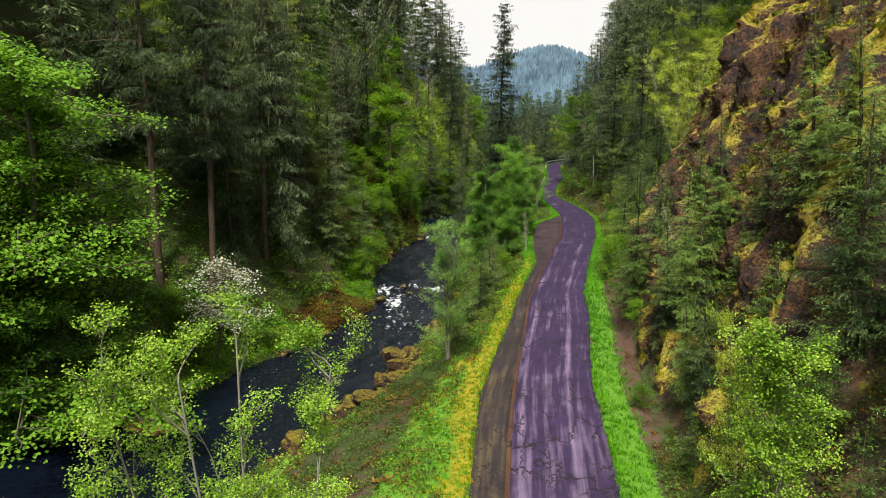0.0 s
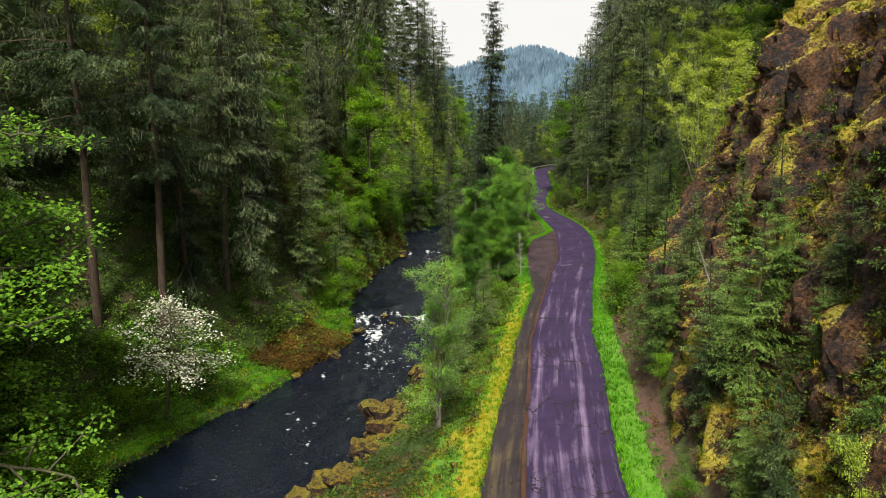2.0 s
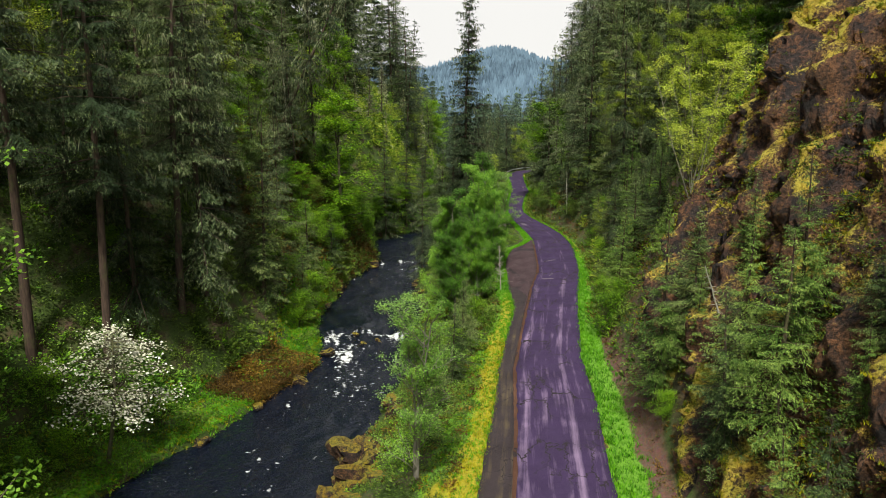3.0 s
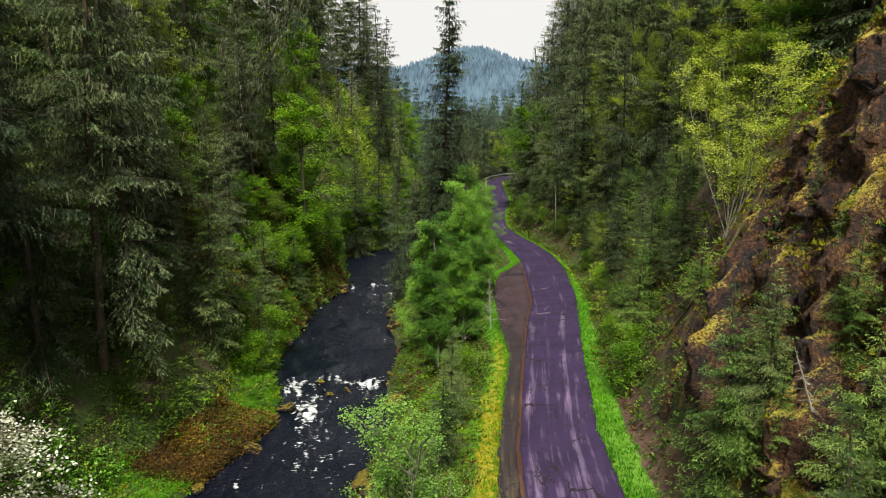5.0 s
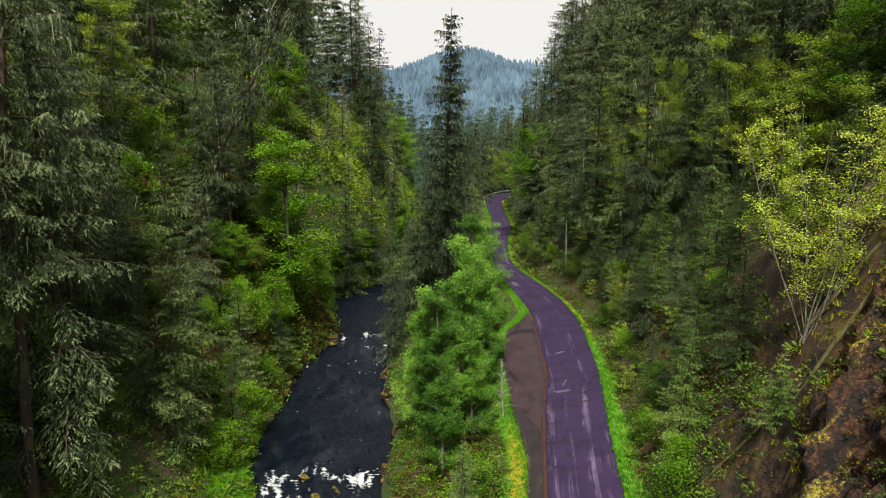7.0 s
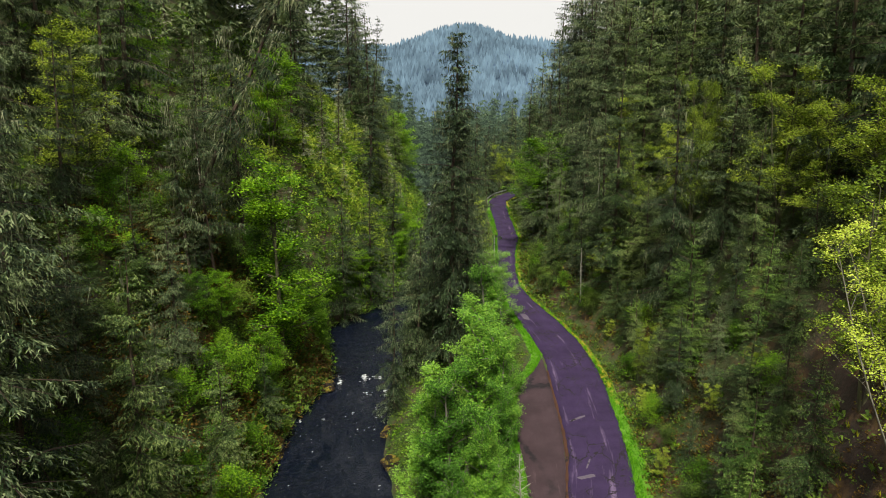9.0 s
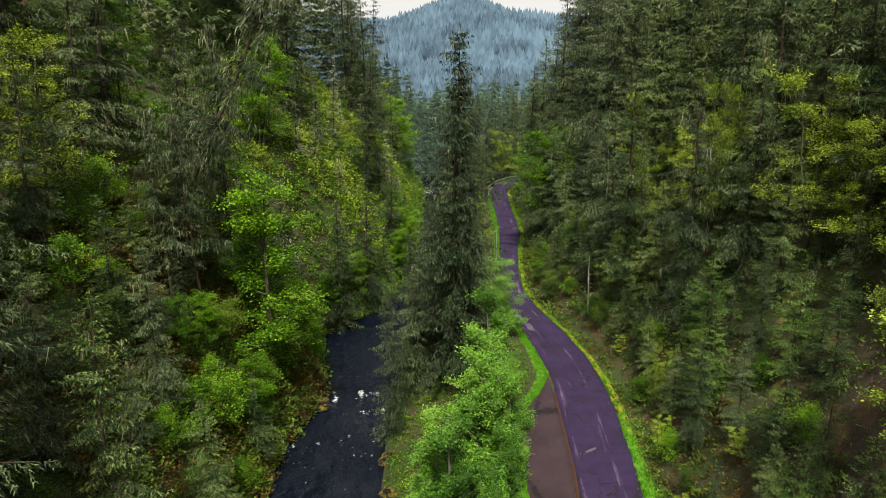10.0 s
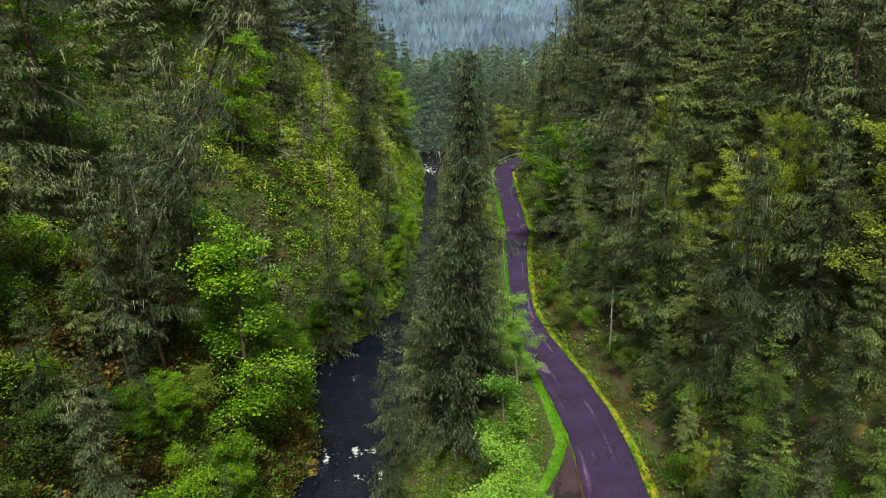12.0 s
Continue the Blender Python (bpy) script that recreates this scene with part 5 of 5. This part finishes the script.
carpet("grass", TUFT, np.concatenate([b_, c[::2], a[green]]), GRASS, "bright green roadside grass")
# Grass and low plants; sun on this slope is put into their bright tone.
slope = rows_of(g, *sown(g, 5200, 145, 212, lambda u, y: at(RIVER_L, y) - 3 - 24 * u, lambda u, x, y: 0.2 + 0.8 * patchy(x, y, 0.08, 78)), 0.9, 1.9)
carpet("slope_grass", LEAFY, slope, MAPLE_YELLOW, "yellow-green grass and low plants on the open slope")
d = rows_of(g, *sown(g, 2600, 27, 78, lambda u, y: at(ROAD_R, y) + 5 + 19 * u, lambda u, x, y: patchy(x, y, 0.35, 75)), 0.5, 1.3)
carpet("yellow_grass", TUFT, np.concatenate([a[~green], c[1::2], d]), GRASS_YELLOW, "yellow mossy grass between road and river")


def rock_mesh(name, seed, sx, sy, sz, rough, mat):
    """A faceted mossy boulder."""
    bm = bmesh.new()
    bmesh.ops.create_icosphere(bm, subdivisions=3, radius=1.0)
    off = Vector((seed * 7.3, seed * 3.1, seed * 1.7))
    for v in bm.verts:
        p = v.co.copy()
        n1 = noise.noise(p * 1.1 + off)
        n2 = abs(noise.noise(p * 2.3 + off)) + 0.5 * abs(noise.noise(p * 5.0 + off))
        v.co = p * (1 + rough * 1.1 * n1 - rough * 0.9 * n2)
        v.co = Vector((v.co.x * sx, v.co.y * sy, v.co.z * sz))
    me = bpy.data.meshes.new(name)
    bm.to_mesh(me)
    bm.free()
    me.materials.append(mat)
    return me


def rock(x, y, z, sx, sy, sz, seed, turn=(0, 0, 0), label="mossy dark boulder beside the river", name="boulder", rough=0.5, mat=None):
    ob = new(name, rock_mesh(name, seed, sx, sy, sz, rough, mat or DARK_ROCK))
    ob.matrix_basis = pose(x, y, z, *turn)
    return tagged(ob, label, "rock", "rocks")


for k in range(20):
    y, u = rng.uniform(26, 74), rng.uniform(8, 24)
    x = float(at(ROAD_R, y)) + u
    if clear_of(x, y, taken, 2.6):
        taken.append((x, y))
        FIR_YOUNG_B.put(x, y, height=rng.uniform(1.8, 4.6), label="small fir rooted in the mossy cliff")


def rock_face():
    """The bare cliff above the road: slanting buttresses with mossy crests and broken dark faces between them."""
    ys, us = np.arange(27, 68.5, 0.19), np.arange(3.0, 27, 0.19)
    y = np.repeat(ys[:, None], len(us), 1)
    x = at(ROAD_R, y) + us[None, :]
    fade = np.minimum(step(27, 32, y) * (1 - step(61, 68, y)), step(3.0, 5.0, us)[None, :] * (1 - step(24, 27, us)[None, :]))
    z = ground(x, y) + 0.45 * fade - 0.4 + (fbm(x * 2.1, y * 1.9, 45, 3) - 0.5) * 1.0 * fade
    h = z / 2.3 + 1.3 * fbm(x * 0.16, y * 0.16, 48, 3) - 0.10 * y
    ledge = 2.3 * (np.floor(h) + step(0.35, 0.9, h - np.floor(h)) - h)
    z = z + ledge * fade * (0.15 + 0.45 * step(0.35, 0.6, fbm(x * 0.3, y * 0.25, 49, 3)))
    run = (y - 0.42 * z + 3.4 * (fbm(x * 0.2, y * 0.16, 54, 3) - 0.5)) / 5.2
    f = run - np.floor(run)
    tall = 0.4 + 0.9 * lattice(np.floor(run), np.floor(run) * 0, 57)
    bulge = 1.5 * tall * step(0.0, 0.10, f) * (1 - step(0.05, 0.95, f))
    x = x - (bulge - 0.65) * fade
    q = 5.0 * fbm(y * 0.55 + 0.2 * z, z * 0.7, 46, 4)
    x = x + (np.floor(q) + step(0.6, 0.95, q - np.floor(q)) - 2.5) * 0.55 * fade + (fbm(y * 2.6, z * 2.6, 52, 3) - 0.5) * 0.9 * fade + (fbm(y * 5.0, z * 4.0, 53, 2) - 0.5) * 0.6 * fade
    n = len(us)
    k = (np.arange(len(ys) - 1)[:, None] * n + np.arange(n - 1)[None, :]).ravel()
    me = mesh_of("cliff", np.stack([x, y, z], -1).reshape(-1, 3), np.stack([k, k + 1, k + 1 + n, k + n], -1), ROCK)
    moss = step(0.05, 0.14, f) * (1 - step(0.22, 0.42, f)) * (0.3 + 0.7 * tall) * step(0.42, 0.56, fbm(x * 0.35, y * 0.3, 58, 3)) - 0.5 * step(0.8, 1.0, f)
    me.attributes.new("moss", "FLOAT", "POINT").data.foreach_set("value", moss.astype(np.float32).ravel())
    tagged(new("cliff", me), "dark mossy rock cliff above the road", "cliff", kind="structure")
    r = np.random.default_rng(91)
    flat = np.stack([x, y, z], -1).reshape(-1, 3)
    odds = (0.15 + 0.85 * patchy(x, y, 0.35, 92)).ravel() * (fade.ravel() > 0.2)
    dry = r.choice(len(flat), 5200, p=odds / odds.sum())
    carpet("cliff_brush", LEAFY + FERN, np.column_stack([flat[dry], r.uniform(0.12, 0.42, len(dry))]), BUSH_DRY, "ochre and brown dry brush rooted in the cliff")
    odds = np.clip(moss, 0.02, 1).ravel() * (fade.ravel() > 0.2)
    tuft = r.choice(len(flat), 5200, p=odds / odds.sum())
    carpet("cliff_moss", TUFT, np.column_stack([flat[tuft], r.uniform(0.25, 0.7, len(tuft))]), GRASS_YELLOW, "yellow-green moss and grass along the rock ledges")
    green = r.choice(len(flat), 900, p=odds / odds.sum())
    carpet("cliff_plants", FINE, np.column_stack([flat[green], r.uniform(0.2, 0.6, len(green))]), BUSH, "small green plants in the cliff's cracks")


rock_face()
for k, (x, y, s) in enumerate(((1.6, 84.5, 1.3), (1.9, 89, 1.4), (3.0, 96, 1.2), (2.6, 104, 1.5), (3.4, 110, 1.5), (-15.4, 66, 0.7), (-12.4, 72.5, 0.6), (-9.6, 78, 0.8), (-7.6, 84.5, 0.9), (-4.2, 86.6, 0.5), (-2.6, 87.4, 0.45), (-5.0, 89.2, 0.4),
                               (-9.6, 100, 0.9), (-8.2, 107, 1.1), (-4.2, 121, 1.2), (4.8, 121.5, 1.0))):
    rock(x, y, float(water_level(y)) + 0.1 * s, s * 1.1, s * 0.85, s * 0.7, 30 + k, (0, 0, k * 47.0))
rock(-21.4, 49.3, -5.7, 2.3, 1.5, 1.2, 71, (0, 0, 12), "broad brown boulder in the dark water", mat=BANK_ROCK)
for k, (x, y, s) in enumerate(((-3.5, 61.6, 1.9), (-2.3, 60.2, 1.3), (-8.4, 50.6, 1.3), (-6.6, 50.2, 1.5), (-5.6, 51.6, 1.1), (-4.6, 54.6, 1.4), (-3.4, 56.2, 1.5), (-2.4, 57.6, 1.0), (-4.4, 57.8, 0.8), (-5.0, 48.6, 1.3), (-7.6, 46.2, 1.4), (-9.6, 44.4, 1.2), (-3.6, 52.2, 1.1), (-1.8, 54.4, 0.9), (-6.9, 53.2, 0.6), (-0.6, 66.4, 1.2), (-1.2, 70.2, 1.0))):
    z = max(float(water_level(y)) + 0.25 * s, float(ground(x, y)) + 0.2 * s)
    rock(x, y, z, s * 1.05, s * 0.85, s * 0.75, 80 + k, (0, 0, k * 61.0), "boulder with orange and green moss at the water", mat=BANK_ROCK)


# ---- guard rails, road patches and dead wood ----
def beam(points, section):
    """A bar of the given cross-section (across, up) swept along points in the plane."""
    points = np.asarray(points, dtype=float)
    way = unit(np.gradient(points, axis=0))
    side = np.stack([way[:, 1], -way[:, 0], np.zeros(len(way))], -1)
    sec = np.asarray(section)
    v = points[:, None, :] + side[:, None, :] * sec[None, :, 0:1] + np.array([0, 0, 1.0]) * sec[None, :, 1:2]
    n, k = len(points), len(sec)
    i, j = np.meshgrid(np.arange(n - 1), np.arange(k), indexing="ij")
    p, q = i * k + j, i * k + (j + 1) % k
    return v.reshape(-1, 3), np.stack([p.ravel(), q.ravel(), (q + k).ravel(), (p + k).ravel()], -1)


W_BEAM = [(0.00, 0.16), (0.05, 0.10), (0.00, 0.0), (0.05, -0.10), (0.00, -0.16), (-0.012, -0.16), (0.036, -0.10), (-0.012, 0.0), (0.036, 0.10), (-0.012, 0.16)]


def guard_rail(y0, y1, label):
    ys = np.linspace(y0, y1, 24)
    xs = at(ROAD_L, ys) - 0.55
    root = new("guard_rail")
    root.location = (xs[0], ys[0], 0)
    rel = np.stack([xs - xs[0], ys - ys[0], np.full(len(ys), 0.62)], -1)
    part("rail", mesh_of("rail", *beam(rel, W_BEAM), STEEL, True), root, "galvanised steel rail")
    bm = bmesh.new()
    bmesh.ops.create_cube(bm, size=1.0)
    for v in bm.verts:
        v.co = Vector((v.co.x * 0.15, v.co.y * 0.15, v.co.z * 1.15 + 0.2 - (0.03 if v.co.z > 0 and v.co.x < 0 else 0)))
    bmesh.ops.bevel(bm, geom=bm.edges[:], offset=0.012, segments=1, affect="EDGES")
    post = bpy.data.meshes.new("post")
    bm.to_mesh(post)
    bm.free()
    post.materials.append(POST)
    for k in range(0, len(ys), 2):
        p = part("post", post, root)
        p.location = (rel[k, 0] - 0.12, rel[k, 1], 0)
    tagged(root, label, "guard rail", "guard rails")


guard_rail(149, 172, "low steel guard rail on wooden posts beside the road")
guard_rail(203, 231, "steel guard rail on the outside of the bend")


def road_height(x, y):
    l, r = at(ROAD_L, y), at(ROAD_R, y)
    return 0.06 + 0.03 * np.sin(np.pi * np.clip((x - l) / (r - l), 0, 1)) + (value_noise(x * 0.8, y * 0.5, 4) - 0.5) * 0.03


def road_patch(x, y, long, wide, turn, seed, mat=PATCH):
    """A thin uneven skin of newer or paler asphalt on the road."""
    r = np.random.default_rng(seed)
    n = 22
    ang = np.linspace(0, 2 * np.pi, n, endpoint=False)
    rad = 1 / np.maximum(np.abs(np.cos(ang)), np.abs(np.sin(ang))) ** 0.75 * r.uniform(0.82, 1.06, n)
    u, v = np.cos(ang) * rad * long / 2, np.sin(ang) * rad * wide / 2
    c, s = math.cos(radians(turn)), math.sin(radians(turn))
    px, py = x + u * c - v * s, y + u * s + v * c
    rings = []
    for f, lift in ((1.0, 0.002), (0.94, 0.012), (0.5, 0.014)):
        qx, qy = x + (px - x) * f, y + (py - y) * f
        rings.append(np.stack([qx, qy, road_height(qx, qy) + lift], -1))
    rings.append(np.repeat([[x, y, float(road_height(x, y)) + 0.014]], n, 0))
    verts = np.concatenate(rings)
    i, j = np.meshgrid(np.arange(3), np.arange(n), indexing="ij")
    p, q = i * n + j, i * n + (j + 1) % n
    me = mesh_of("patch", verts, np.stack([p.ravel(), q.ravel(), (q + n).ravel(), (p + n).ravel()], -1), mat)
    uv = me.uv_layers.new(name="run")
    co = np.array([me.vertices[l.vertex_index].co[:2] for l in me.loops], dtype=np.float32)
    uv.data.foreach_set("uv", co.ravel())
    part("patch", me, road, "pale patch on the asphalt" if mat is PATCH else "dark asphalt patch")


# The last one stands for a pale puddle, its sheen put into the colour.
for k, (x, y, long, wide, turn) in enumerate(((18.4, 101.4, 2.0, 0.32, 28), (16.3, 92.2, 1.5, 0.45, 12), (17.0, 94.0, 1.6, 0.14, 62), (20.0, 128.5, 0.8, 2.6, 0))):
    road_patch(x, y, long, wide, turn, 200 + k)


def dead_tree(base, top, r, label, twigs=26, seed=1, rise=-0.3, reach=1.0):
    """A bare bleached stem with broken twigs."""
    rg = np.random.default_rng(seed)
    base, top = np.array(base, dtype=float), np.array(top, dtype=float)
    root = new("dead_tree")
    root.location = base
    axis = top - base
    t = np.linspace(0, 1, 8)[:, None]
    line = axis * t + rg.normal(0, 0.04, (8, 3)) * t
    part("trunk", mesh_of("trunk", *tube(line, np.linspace(r, r * 0.25, 8), 6), BARK_DEAD, True), root)
    bits = []
    for k in range(twigs):
        f = rg.uniform(0.15, 1)
        p = axis * f
        az = rg.uniform(0, 2 * np.pi)
        way = unit(np.array([np.cos(az), np.sin(az), rise + rg.uniform(-0.4, 0.4)]))
        ln = reach * rg.uniform(0.3, 1.1) * (1.15 - f)
        bits.append(tube(np.array([p, p + way * ln * 0.5, p + way * ln + [0, 0, -0.08 * ln]]), [0.012 + 0.08 * r, 0.009 + 0.05 * r, 0.004], 3))
    tagged(part("twigs", mesh_of("twigs", *joined(bits), BARK_DEAD), root), kind="stuff")
    tagged(root, label, "dead tree", "dead trees")


dead_tree((17.0, 50.8, 7.0), (15.7, 51.1, 10.9), 0.065, "bleached bare tree leaning out over the slope", 40, 1)
for k, (x, y, h) in enumerate(((26.8, 128, 7), (31.5, 137, 10), (-16.0, 121, 9))):
    z = float(ground(x, y)) - 0.2
    dead_tree((x, y, z), (x + rng0.normal(0, 0.4), y + rng0.normal(0, 0.4), z + h), 0.06 + 0.006 * h, "thin dead standing tree with bare twigs", 30, 10 + k)
dead_tree((10.4, 88.2, float(ground(10.4, 88.2)) - 0.1), (10.1, 88.0, 4.7), 0.07, "small bare pale sapling beside the gravel turnout", 90, 31, 0.5, 1.5)


def fallen_log(x0, y0, x1, y1, r, seed):
    """A mossy trunk that lies down the slope."""
    rg = np.random.default_rng(seed)
    xs, ys = np.linspace(x0, x1, 9), np.linspace(y0, y1, 9)
    zs = np.linspace(float(ground(x0, y0)), float(ground(x1, y1)), 9)
    zs = np.maximum(zs, ground(xs, ys)) + 0.6 * r
    line = np.stack([xs, ys, zs], -1) + rg.normal(0, 0.03, (9, 3))
    root = new("fallen_log")
    root.location = line[0]
    part("trunk", mesh_of("trunk", *tube(line - line[0], np.linspace(r, r * 0.5, 9), 7), BARK_LOG, True), root)
    bits = []
    for k in range(12):
        p = (line[rg.integers(1, 9)] - line[0])
        way = unit(rg.normal(0, 1, 3) + [0, 0, 0.6])
        bits.append(tube(np.array([p, p + way * 0.35, p + way * rg.uniform(0.5, 0.9)]), [0.02, 0.014, 0.006], 3))
    tagged(part("twigs", mesh_of("twigs", *joined(bits), BARK_LOG), root), kind="stuff")
    tagged(root, "thin mossy fallen trunk lying on the brown slope", "log", "fallen logs")


for k, (x0, y0, x1, y1, r) in enumerate(((22.6, 65.2, 20.3, 68.0, 0.14), (19.0, 62.0, 17.2, 65.2, 0.12), (20.6, 69.4, 18.6, 72.5, 0.10), (24.2, 67.6, 22.4, 72.6, 0.12))):
    fallen_log(x0, y0, x1, y1, r, 60 + k)
